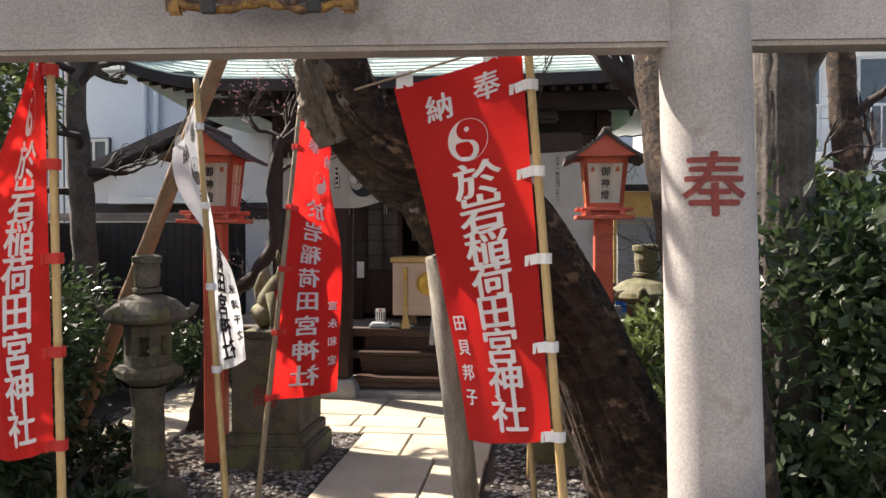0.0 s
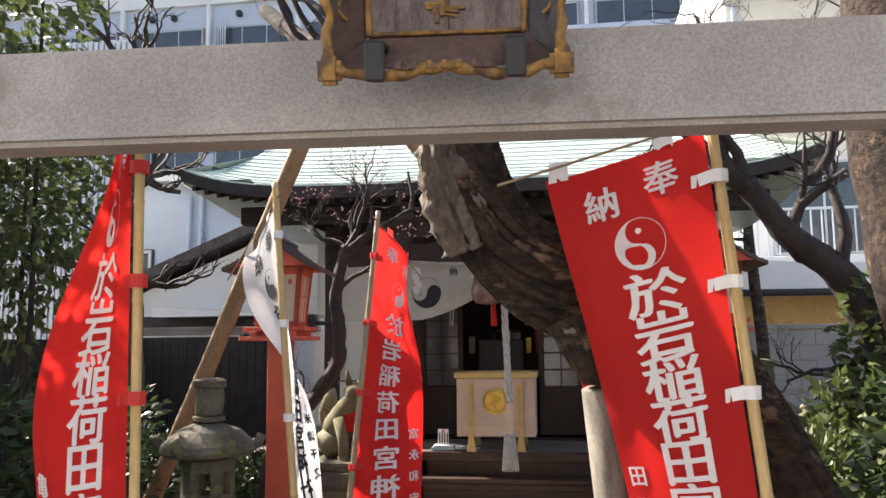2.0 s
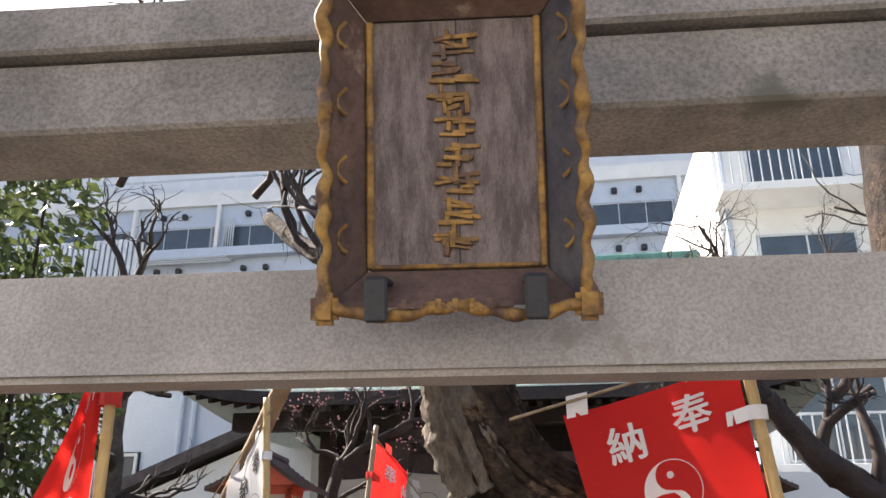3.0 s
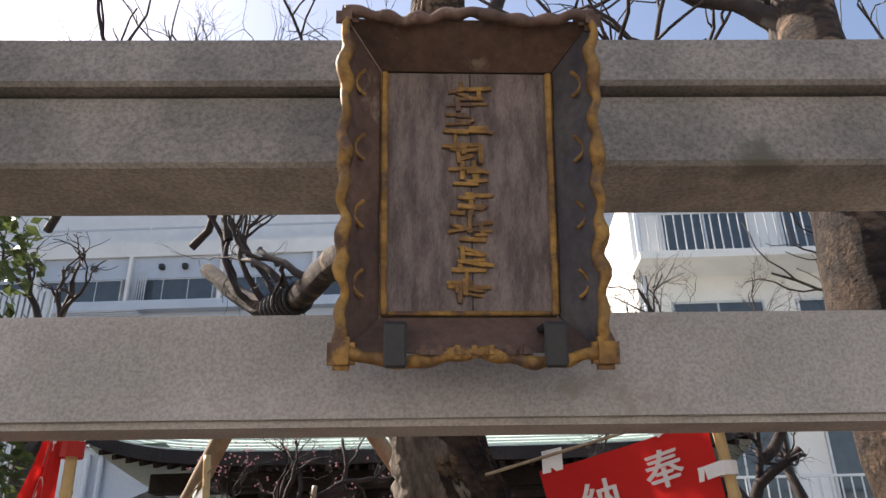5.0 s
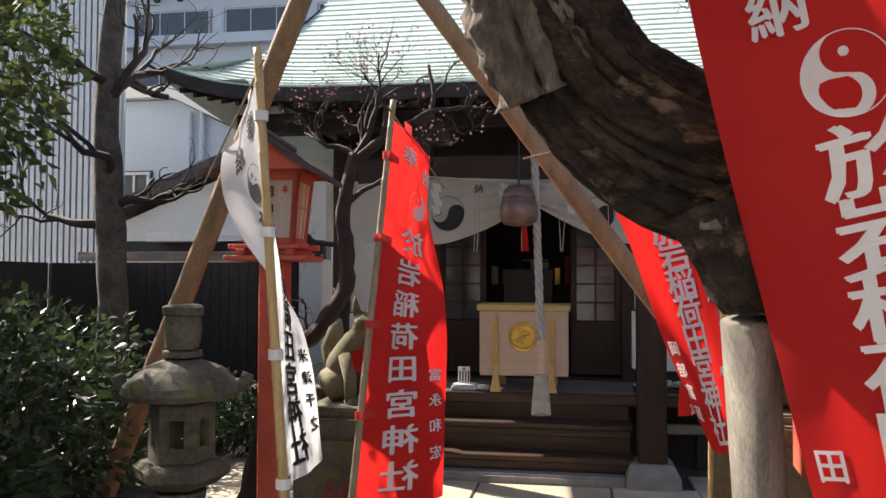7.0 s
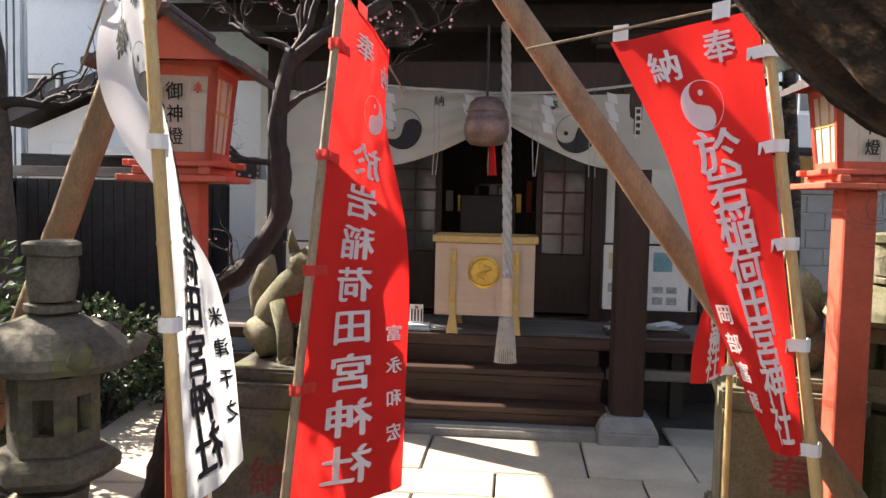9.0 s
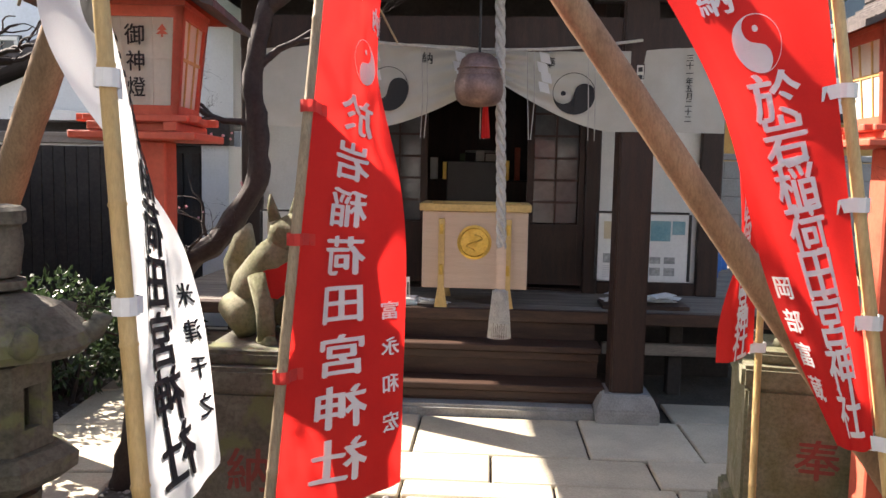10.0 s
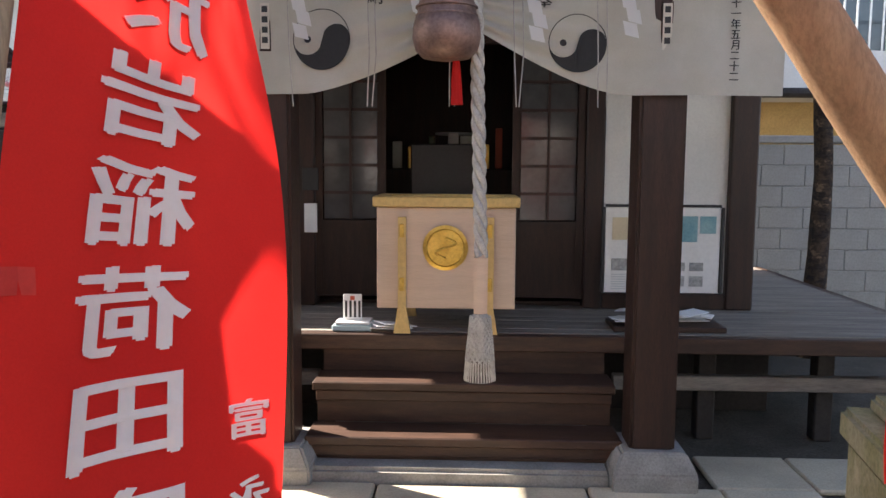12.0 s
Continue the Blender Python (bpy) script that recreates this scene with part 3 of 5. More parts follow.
for k in range(8):
    z = .447 - k * .047
    for n in range(9):
        flat = random.random() < .6
        w, h = (random.uniform(.02, .05), random.uniform(.005, .008)) if flat else (random.uniform(.006, .009), random.uniform(.014, .034))
        x, zz = random.uniform(-.022, .022), z + random.uniform(-.017, .017)
        b = bar(x - w / 2, zz - h / 2, x + w / 2, zz + h / 2, -.0165 - .0004 * n, -.0125, .001)
        b.transform(Matrix.Translation((x, 0, zz)) @ Matrix.Rotation(random.gauss(0, .10), 4, "Y") @ Matrix.Translation((-x, 0, -zz)))
        part("gilt_stroke", in_plaque(b), M_GILT, plaque)
part("crack", in_plaque(bar(.004, .08, .0065, .488, -.0132, -.0122, 0)), M_BLACK, plaque)
# carved scroll border: a wavy lobed band
for side in (-1, 1):
    ctrl, rad = [], []
    for i in range(60):
        t = i / 59
        z = .006 + t * .545
        ctrl.append((side * (.195 + .0022 * math.sin(t * 33 + side) + .003 * math.sin(t * 61)), yo - .004 + .005 * math.sin(t * 50), z))
        rad.append(.0095 + .0012 * math.sin(t * 57) + .0022 * math.sin(t * 23 + 1))
    part("carved_border", in_plaque(tube(ctrl, rad, 10)), M_GILT, plaque, "carved gilt scroll border", smooth=True)
for z0, amp, mt in ((.553, .007, M_PLAQUE_BROWN), (.004, .007, M_GILT)):
    ctrl, rad = [], []
    for i in range(60):
        t = i / 59
        ctrl.append((-.198 + .396 * t, yo - .006 + .004 * math.sin(t * 60), z0 + amp * math.cos(t * 4 * math.pi) + .0018 * math.sin(t * 50)))
        rad.append(.010 + .0016 * math.sin(t * 47))
    part("carved_border", in_plaque(tube(ctrl, rad, 10)), mt, plaque, "carved scroll border", smooth=True)
for x in (-.194, .194):
    part("corner_block", in_plaque(box(x - .02, yo - .018, -.014, x + .02, yo + .012, .035, 0.008, seg=2)), M_GILT, plaque)
    part("corner_block", in_plaque(box(x - .018, yo - .014, .532, x + .018, yo + .012, .572, 0.010, seg=2)), M_PLAQUE_BROWN, plaque)
for i in range(7):
    x = -.075 + i * .025
    part("carved_bead", in_plaque(box(x - .010, yo - .022, .002, x + .010, yo - .004, .022, 0.006, seg=2)), M_GILT if i in (2, 3, 4) else M_PLAQUE_BROWN, plaque)
for x in (-.115, .118):
    b = box(x - .017, yo - .030, -.012, x + .017, yo - .018, .055, 0.004)
    box(x - .017, yo - .020, .045, x + .017, -.016, .057, 0.003, into=b)
    part("iron_bracket", in_plaque(b), M_BLACK, plaque, "black iron support bracket")
for side in (-1, 1):
    for k in range(4):
        z = .12 + k * .11
        y0 = (yi + yo) / 2 - .012
        pts = [(side * (.173 + .008 * math.cos(a)), y0 - .002, z + .022 * math.sin(a / 2)) for a in np.linspace(-3.6, 3.6, 14)]
        part("gilt_scroll", in_plaque(tube(pts, .0032, 6)), M_GILT, plaque)

# ---- writing ----
GLYPHS = {}


def glyph(ch, bold=0.0):
    """Vertices and faces of one character, centred, about one unit high."""
    if (ch, bold) not in GLYPHS:
        cu = bpy.data.curves.new("glyph", "FONT")
        cu.body, cu.size, cu.offset, cu.resolution_u = ch, 1.0, bold, 2
        ob = new("glyph", cu)
        me = bpy.data.meshes.new_from_object(ob.evaluated_get(bpy.context.evaluated_depsgraph_get()))
        bpy.data.objects.remove(ob)
        b = bmesh.new()
        b.from_mesh(me)
        bpy.data.meshes.remove(me)
        if len(b.verts):
            lo = Vector([min(v.co[i] for v in b.verts) for i in range(3)])
            hi = Vector([max(v.co[i] for v in b.verts) for i in range(3)])
            c = (lo + hi) / 2
            for v in b.verts:
                v.co = v.co - c
            for axis in (0, 1):
                for k in (-.3, -.1, .1, .3):
                    no = Vector((1, 0, 0)) if axis == 0 else Vector((0, 1, 0))
                    bmesh.ops.bisect_plane(b, geom=b.verts[:] + b.edges[:] + b.faces[:], plane_co=no * k, plane_no=no)
        GLYPHS[(ch, bold)] = ([v.co.to_2d() for v in b.verts], [[v.index for v in f.verts] for f in b.faces])
        b.free()
    return GLYPHS[(ch, bold)]


def tomoe(n=26, full=False):
    """A round crest of two swirling halves, as vertices and faces: the light half and the eye of the other, and a thin ring."""
    v, f = [], []

    def poly(pts):
        # fan strips from paired outlines keep the faces small
        f.append(list(range(len(v), len(v) + len(pts))))
        v.extend(Vector(p) for p in pts)

    # the swirl, cut into strips across
    for i in range(n):
        y0, y1 = 0.5 - i / n, 0.5 - (i + 1) / n
        row = []
        for yy in (y0, y1):
            outer = -math.sqrt(max(0, .25 - yy * yy))
            r = .25
            if yy > 0:
                inner = -math.sqrt(max(0, r * r - (yy - .25) ** 2))
            else:
                inner = math.sqrt(max(0, r * r - (yy + .25) ** 2))
            row.append((outer, inner, yy))
        poly([(row[0][0], row[0][2]), (row[1][0], row[1][2]), (row[1][1], row[1][2]), (row[0][1], row[0][2])])
    poly([(.06 * math.cos(a) + .0, .25 + .06 * math.sin(a)) for a in np.linspace(0, 2 * math.pi, 12, endpoint=False)])
    m = 40
    for i in range(m):
        a, b2 = 2 * math.pi * i / m, 2 * math.pi * (i + 1) / m
        poly([(.5 * math.cos(a), .5 * math.sin(a)), (.5 * math.cos(b2), .5 * math.sin(b2)), (.485 * math.cos(b2), .485 * math.sin(b2)), (.485 * math.cos(a), .485 * math.sin(a))])
    return v, f


def write(items, surface, name, material, parent, sides=(1, -1), lift=0.003, stroke=0.017):
    """Lays glyphs (vertices, faces, u, v, width, height, turn) on a surface(u, v) -> place, normal."""
    b = bmesh.new()
    for (vs, fs), u, v, w, h in items:
        for s in sides:
            # three slightly shifted layers give the weight of a brush stroke
            for k, (dx, dy) in enumerate(((-stroke, 0), (stroke, stroke * .4), (0, -stroke * .8)) if stroke else ((0, 0),)):
                made = []
                for p in vs:
                    q, n = surface(u + (p.x + dx) * w, v - (p.y + dy) * h)
                    made.append(b.verts.new(q + n * (lift + .0006 * k) * s))
                for f in fs:
                    try:
                        b.faces.new([made[i] for i in f] if s > 0 else [made[i] for i in reversed(f)])
                    except ValueError:
                        pass
    return part(name, b, material, parent)


# ---- banners ----


def banner(base, lean, pole_top, z_top, z_bot, wide, turn, drop, cloth, ink, group_label, small="", wave=0.03, phase=0.0, pole_mat=None, tape=None, bars=4, rod=0.55, tab_side=1, pole_r=0.017, col=0.46):
    """A tall cloth banner on a bamboo pole. wide, turn, drop: functions of the way down, 0..1."""
    top = thing("banner", (base[0], base[1], 0), group_label, "banner", "banners on bamboo poles")

    def pole_at(z):
        return Vector((base[0] + lean[0] * z, base[1] + lean[1] * z, z))

    def surface(u, v):
        def place(u, v):
            z = z_top + (z_bot - z_top) * v
            a = radians(turn(v) + 10 * math.sin(2.3 * v + phase) * u)
            d = Vector((math.cos(a), math.sin(a), 0))
            nrm = Vector((-d.y, d.x, 0))
            w = wide(v)
            fold = wave * u * (math.sin(5.0 * u + 6.2 * v + phase) + .6 * math.sin(9.0 * v - 3.0 * u + 2 * phase) + .35 * math.sin(14 * u + 4 * v))
            return pole_at(z) + d * (0.022 + u * w) + nrm * fold + Vector((0, 0, -drop(v) * u - .012 * math.sin(3.1 * u) * v))
        e = 0.01
        p = place(u, v)
        n = (place(u + e, v) - p).cross(place(u, v + e) - p)
        return p, n.normalized() if n.length > 1e-9 else Vector((0, -1, 0))

    # pole with nodes
    zs = [0.0]
    while zs[-1] < pole_top:
        zs.append(min(pole_top, zs[-1] + 0.05))
    pts, rad = [], []
    k = 0
    for z in zs:
        node = (round(z / 0.05) % 5 == 0)
        r = pole_r * (1.08 - .12 * z / pole_top)
        if node and 0 < z < pole_top:
            for dz, f in ((-.006, 1.0), (0, 1.16), (.006, 1.0)):
                pts.append(pole_at(z + dz)), rad.append(r * f)
        else:
            pts.append(pole_at(z)), rad.append(r)
    part("pole", tube(pts, rad, 12), pole_mat or M_BAMBOO, top, smooth=True)
    # cloth
    b = bmesh.new()
    nu, nv = 14, 56
    g = [[b.verts.new(surface(i / nu, j / nv)[0]) for i in range(nu + 1)] for j in range(nv + 1)]
    for j in range(nv):
        for i in range(nu):
            b.faces.new((g[j][i], g[j][i + 1], g[j + 1][i + 1], g[j + 1][i]))
    sheet = part("cloth", b, cloth, top, smooth=True)
    # loops round the pole
    for k in range(bars):
        z = z_top + (z_bot - z_top) * (.10 + .89 * k / (bars - 1))
        p = pole_at(z)
        v = (z - z_top) / (z_bot - z_top)
        q = surface(.12, v)[0]
        d = (q - p)
        d.z = 0
        d = d.normalized()
        n = Vector((-d.y, d.x, 0))
        b = bmesh.new()
        ring = []
        for a in np.linspace(-2.6, 2.6, 9):
            o = -d * math.cos(a) * .024 + n * math.sin(a) * .024
            ring.append(p + o)
        loop = [q + n * .006] + ring + [q - n * .006]
        lo = [b.verts.new(c + Vector((0, 0, -.017))) for c in loop]
        hi = [b.verts.new(c + Vector((0, 0, .017))) for c in loop]
        for i in range(len(loop) - 1):
            b.faces.new((lo[i], lo[i + 1], hi[i + 1], hi[i]))
        part("loop", b, tape or M_TAPE, top, "cloth loop tied round the pole")
    # cross rod along the top edge
    if rod:
        a, c = pole_at(z_top + .03), surface(1.0, 0.0)[0] + Vector((0, 0, .03))
        d = (c - a)
        pts = [a - d * .12, a + d * .5, c + d * rod]
        part("cross_rod", tube(pts, .004, 8), M_BAMBOO_GREY, top, "thin bamboo cross rod")
        for u in (.25, .92):
            p = surface(u, 0.0)[0]
            b = bmesh.new()
            w = (surface(u + .06, 0)[0] - surface(u - .06, 0)[0]) * .5
            q = [b.verts.new(p + w * s + Vector((0, 0, dz))) for s, dz in ((-1, -.01), (1, -.01), (1, .045), (-1, .045))]
            b.faces.new(q)
            part("loop", b, tape or M_TAPE, top)
    # writing, mirrored on the far side as dyed cloth is
    ln = z_top - z_bot

    def flip(gl):
        return [Vector((-p.x, p.y)) for p in gl[0]], [list(reversed(f)) for f in gl[1]]

    ww = 0.43
    sz = .185
    items = [(flip(glyph("奉")), .30, .065, .10 / ww, .10 / ln), (flip(glyph("納")), .70, .085, .10 / ww, .10 / ln), (flip(tomoe()), .5, .195, .145 / ww, .145 / ln)]
    for k, ch in enumerate("於岩稲荷田宮神社"):
        items.append((flip(glyph(ch)), col, .305 + k * .0885, sz / ww, .128 / ln))
    for k, ch in enumerate(small):
        items.append((flip(glyph(ch)), .88, .68 + k * .068, .062 / ww, .06 / ln))
    for it in items:
        write([it], surface, "character", ink, sheet, stroke=0 if it is items[2] else .024)
    return top


RED = "red cloth banner with white brush lettering on a bamboo pole"
def smooth(v, a, b):
    q = min(1, max(0, (v - a) / (b - a)))
    return q * q * (3 - 2 * q)


banner((-.391, 2.131), (-.019, .001), 2.27, 2.22, .91, lambda v: .04 + .18 * smooth(v, 0, .62) - .03 * smooth(v, .7, 1), lambda v: 184, lambda v: .04 * v, M_RED_CLOTH, M_WHITE_PRINT,
       "red cloth banner with white lettering by the granite torii", "亀田陽子", .026, 0.4, tape=M_RED_TAPE, rod=0, bars=5, pole_r=.013)
banner((-.391, 3.472), (-.119, .117), 2.38, 2.27, .90, lambda v: .44 - .03 * v, lambda v: 122 - 28 * smooth(v, 0, .6), lambda v: .20 * (1 - v), M_WHITE_CLOTH, M_BLACK_PRINT,
       "white cloth banner with black brush lettering on a bamboo pole", "米津千之", .022, 1.1, rod=0.6, bars=4, pole_r=.0155)
banner((-.511, 4.163), (.052, .197), 2.38, 2.29, .61, lambda v: .45, lambda v: 66 - 10 * v, lambda v: .17 * (1 - v) ** 2, M_RED_CLOTH, M_WHITE_PRINT,
       "red cloth banner seen from its back with mirrored white lettering", "富永和宏", .028, 2.0, pole_mat=M_BAMBOO_GREY, tape=M_RED_TAPE, rod=0.55, bars=5, pole_r=.0145)
banner((1.214, 2.276), (-.079, .067), 2.42, 2.19, .93, lambda v: .42 - .15 * v, lambda v: 172 + 6 * v, lambda v: .10 * (1 - v) + .02, M_RED_CLOTH, M_WHITE_PRINT,
       "red cloth banner with white lettering, tied with white loops", "田貝邦子", .026, 2.9, rod=0.3, bars=5, pole_r=.0145)
banner((1.086, 3.866), (-.088, .186), 2.40, 2.16, .97, lambda v: .41 - .33 * v, lambda v: 180, lambda v: .10 * (1 - v), M_RED_CLOTH, M_WHITE_PRINT,
       "red cloth banner with white lettering beside a fox statue", "岡部富蔵", .03, 0.9, rod=0.55, bars=5, pole_r=.0145)
banner((1.024, 4.935), (.034, .132), 1.85, 1.76, .97, lambda v: .07 + .06 * v, lambda v: 190, lambda v: .05, M_RED_CLOTH, M_WHITE_PRINT,
       "short red cloth banner folded narrow on a bamboo pole", "", .02, 0.2, rod=0, bars=4, pole_r=.012)

# ---- wooden props under the tree ----
for k, (a, c, r) in enumerate((((1.86, 4.86, 0), (-.58, 4.63, 3.31), .046), ((-2.25, 5.1, 0), (-.50, 4.2, 3.14), .05))):
    a, c = Vector(a), Vector(c)
    pts = [a.lerp(c, t) for t in np.linspace(0, 1, 40)]
    b = tube(pts, [r * (1.12 - .24 * t) for t in np.linspace(0, 1, 40)], 20, rough=.07, freq=7)
    tagged(part("prop_log", b, M_LOG, smooth=True), "peeled brown log propping up the old tree", "log prop", "log props")
b = tube([(.863, 2.901, 0), (.791, 2.737, .8), (.728, 2.594, 1.50)], [.052, .05, .048], 22, rough=.05, freq=9)
tagged(part("support_post", b, M_GREY_LOG, smooth=True), "weathered grey wooden post holding the leaning trunk", "post")

# ---- trees ----


def twigs(b, start, direction, length, radius, depth, spread=0.6, gnarl=0.35, tips=None, seg=5, up=0.25):
    """A branch that forks again and again."""
    p, d = Vector(start), Vector(direction).normalized()
    n = 5
    pts, rad = [p.copy()], [radius]
    for i in range(n):
        d = (d + Vector([random.uniform(-gnarl, gnarl) for _ in range(3)]) + Vector((0, 0, up * .12))).normalized()
        p = p + d * length / n
        pts.append(p.copy()), rad.append(radius * (1 - .45 * (i + 1) / n))
    tube(pts, rad, seg if radius > .006 else 4, into=b, cap=False)
    if depth <= 0:
        if tips is not None:
            tips.append(p)
        return
    for k in range(random.choice((2, 3, 3))):
        i = random.randint(2, n)
        nd = (d + Vector([random.uniform(-spread, spread) for _ in range(3)]) + Vector((0, 0, up * .3))).normalized()
        twigs(b, pts[i], nd, length * random.uniform(.6, .82), rad[i] * .68, depth - 1, spread, gnarl, tips, seg, up)


def leaves(b, centre, size, count, leaf, shell=0.55, droop=0.3):
    """Many small pointed leaves in an uneven clump."""
    centre, size = Vector(centre), Vector(size)
    for _ in range(count):
        while True:
            q = Vector([random.uniform(-1, 1) for _ in range(3)])
            if shell < q.length < 1:
                break
        q *= 1 + .35 * noise.noise(q * 2.2 + centre)
        p = centre + Vector((q.x * size.x, q.y * size.y, q.z * size.z))
        if p.z < .02:
            continue
        d = (q + Vector([random.uniform(-.9, .9) for _ in range(3)]) - Vector((0, 0, droop))).normalized()
        s = d.cross(Vector([random.uniform(-1, 1) for _ in range(3)])).normalized()
        n = d.cross(s)
        l, w = leaf * random.uniform(.7, 1.3), leaf * random.uniform(.22, .36)
        vs = [b.verts.new(c) for c in (p, p + d * l * .45 + s * w + n * l * .06, p + d * l - n * l * .1, p + d * l * .45 - s * w + n * l * .06)]
        b.faces.new((vs[0], vs[1], vs[2])), b.faces.new((vs[0], vs[2], vs[3]))


def gnarled(points, radii, seg=150):
    """An old trunk: twisted strands of wood with deep clefts and scars between them."""
    b = bmesh.new()
    pts = [Vector(p) for p in points]
    n = len(pts)
    rings, side, run = [], Vector((0, -1, 0)), 0.0
    for i, p in enumerate(pts):
        d = (pts[min(i + 1, n - 1)] - pts[max(i - 1, 0)]).normalized()
        run += (p - pts[i - 1]).length if i else 0
        side = (side - d * side.dot(d)).normalized()
        other = d.cross(side)
        ring = []
        for k in range(seg):
            a = 2 * math.pi * k / seg
            c, s = math.cos(a), math.sin(a)
            w = a + .9 * run + .35 * noise.noise(Vector((c, s, run * 1.6)))
            wide = noise.noise(Vector((math.cos(w) * 1.7, math.sin(w) * 1.7, run * .55)))
            mid = noise.noise(Vector((math.cos(w) * 4.2, math.sin(w) * 4.2, run * 1.3 + 5)))
            fine = noise.noise(Vector((math.cos(w) * 11, math.sin(w) * 11, run * 3.5 + 9)))
            knot = max(0, noise.noise(Vector((c * 2.2, s * 2.2, run * 5 + 3))) - .33)
            f = 1 + .10 * wide - .34 * max(0, .20 - abs(mid)) * 2.2 + .09 * (.3 - abs(fine)) + .22 * knot
            ring.append(b.verts.new(p + (side * c + other * s) * radii[i] * f))
        rings.append(ring)
    for p, q in zip(rings, rings[1:]):
        for k in range(seg):
            b.faces.new((p[k], p[(k + 1) % seg], q[(k + 1) % seg], q[k]))
    b.faces.new(rings[0][::-1])
    b.faces.new(rings[-1])
    return b


# the old leaning tree over the path
tree = thing("old_leaning_tree", (1.6, 2.75, 0), "old gnarled leaning tree with a hollow mossy trunk", "tree")
path = curve_points([(1.70, 2.86, -.05, .30), (1.58, 2.82, .25, .23), (1.44, 2.76, .66, .185), (1.28, 2.76, 1.08, .165), (1.13, 2.76, 1.38, .155), (.97, 2.76, 1.62, .16), (.80, 2.74, 1.765, .165),
                     (.62, 2.70, 1.82, .158), (.475, 2.66, 1.93, .14), (.39, 2.62, 2.08, .125), (.34, 2.62, 2.24, .118), (.295, 2.63, 2.46, .118), (.29, 2.64, 2.8, .11), (.32, 2.63, 3.3, .10), (.37, 2.62, 3.85, .085)], 22)
pts, rad = [p[:3] for p in path], [p[3] for p in path]
part("trunk", gnarled(pts, rad), M_BARK, tree, smooth=True)
b = tube([p[:3] for p in curve_points([(.38, 2.60, 1.92), (.335, 2.57, 2.03), (.30, 2.555, 2.13), (.285, 2.55, 2.21), (.285, 2.552, 2.235)], 8)], [.085 - .0008 * k for k in range(25)] + [.06, .056, .054, .05, .046, .04, .03, .018], 48, rough=.35, freq=18, ridge=.08, furrow=.5)
part("cut_stub", b, M_BARK_PALE, tree, "pale weathered sawn-off stub", smooth=True)
b = bmesh.new()
twigs(b, (.37, 2.62, 3.78), (-.3, .1, 1), .8, .06, 3, .7, .3)
twigs(b, (.33, 2.63, 3.4), (.9, .3, .7), .8, .045, 3, .7, .35)
twigs(b, (.31, 2.63, 3.2), (-.9, .2, .6), .8, .045, 3, .7, .35)
part("branch", b, M_TWIG, tree, smooth=True)
# knotted lower side over the post, with a folded cloth pad tied between
b = tube([(.70, 2.60, 1.70), (.72, 2.59, 1.62), (.735, 2.585, 1.56), (.74, 2.585, 1.515)], [.11, .095, .075, .05], 36, rough=.35, freq=14, ridge=.05, furrow=.25)
part("burl", b, M_BARK, tree, smooth=True)
b = tube([(.84, 2.60, 1.62), (.87, 2.57, 1.50), (.89, 2.57, 1.41)], [.06, .05, .018], 24, rough=.4, freq=18, furrow=.25)
part("burl", b, M_BARK, tree, smooth=True)
b = box(.635, 2.512, 1.655, .70, 2.560, 1.685, .003)
tagged(part("name_tag", b, M_BARK_PALE), "small weathered wooden name tag on the old trunk", "tag")

# dark upright tree behind, and a rough-barked one further right
t2 = thing("dark_tree", (1.82, 2.5, 0), "dark smooth-barked leaning tree trunk with bare branches", "tree")
path = curve_points([(1.82, 2.5, -.05, .17), (1.72, 2.46, .7, .14), (1.575, 2.42, 1.6, .125), (1.505, 2.42, 2.15, .125), (1.53, 2.45, 2.7, .115), (1.62, 2.6, 3.5, .10), (1.68, 2.7, 4.2, .08)], 8)
part("trunk", tube([p[:3] for p in path], [p[3] for p in path], 28, rough=.12, freq=4), M_BARK, t2, smooth=True)
b = bmesh.new()
for k in range(5):
    twigs(b, (1.54 + .03 * k, 2.5 + .04 * k, 2.8 + .25 * k), (random.uniform(-1, .6), random.uniform(-.2, .8), .6), .75, .04, 3, .7, .4)
part("crown", b, M_TWIG, t2, smooth=True)
t3 = thing("rough_barked_tree", (2.19, 3.6, 0), "tall tree with furrowed grey-brown bark", "tree")
path = curve_points([(2.21, 3.6, -.05, .17), (2.20, 3.6, 1.2, .135), (2.18, 3.6, 2.6, .125), (2.16, 3.65, 4.4, .10)], 12)
part("trunk", tube([p[:3] for p in path], [p[3] for p in path], 44, rough=.10, freq=9, ridge=.06, nridge=13, swirl=.02), M_BARK_GREY, t3, smooth=True)
b = bmesh.new()
for k in range(6):
    twigs(b, (2.18, 3.6, 2.0 + .35 * k), (random.uniform(-.6, 1), random.uniform(-.8, .3), .5), .8, .045, 3, .7, .45)
part("crown", b, M_BARK_GREY, t3, smooth=True)

# ---- writing on the torii pillar ----


def pillar_surface(u, v):
    z = 1.70 - v
    cx = 1.487 + 0.031 * (1.98 - z)
    r = 0.121 - 0.005 * z
    a = -math.pi / 2 - 0.13 + u / r
    n = Vector((math.cos(a), math.sin(a), 0))
    return Vector((cx, 1.80, z)) + n * r, n


write([(glyph("奉"), 0, 0, .158, .165)], pillar_surface, "painted_character", M_RED_PAINT, torii, sides=(1,), lift=.003).matrix_parent_inverse = Matrix.Translation((-0.43, -1.80, 0))

# ---- red lanterns on posts ----


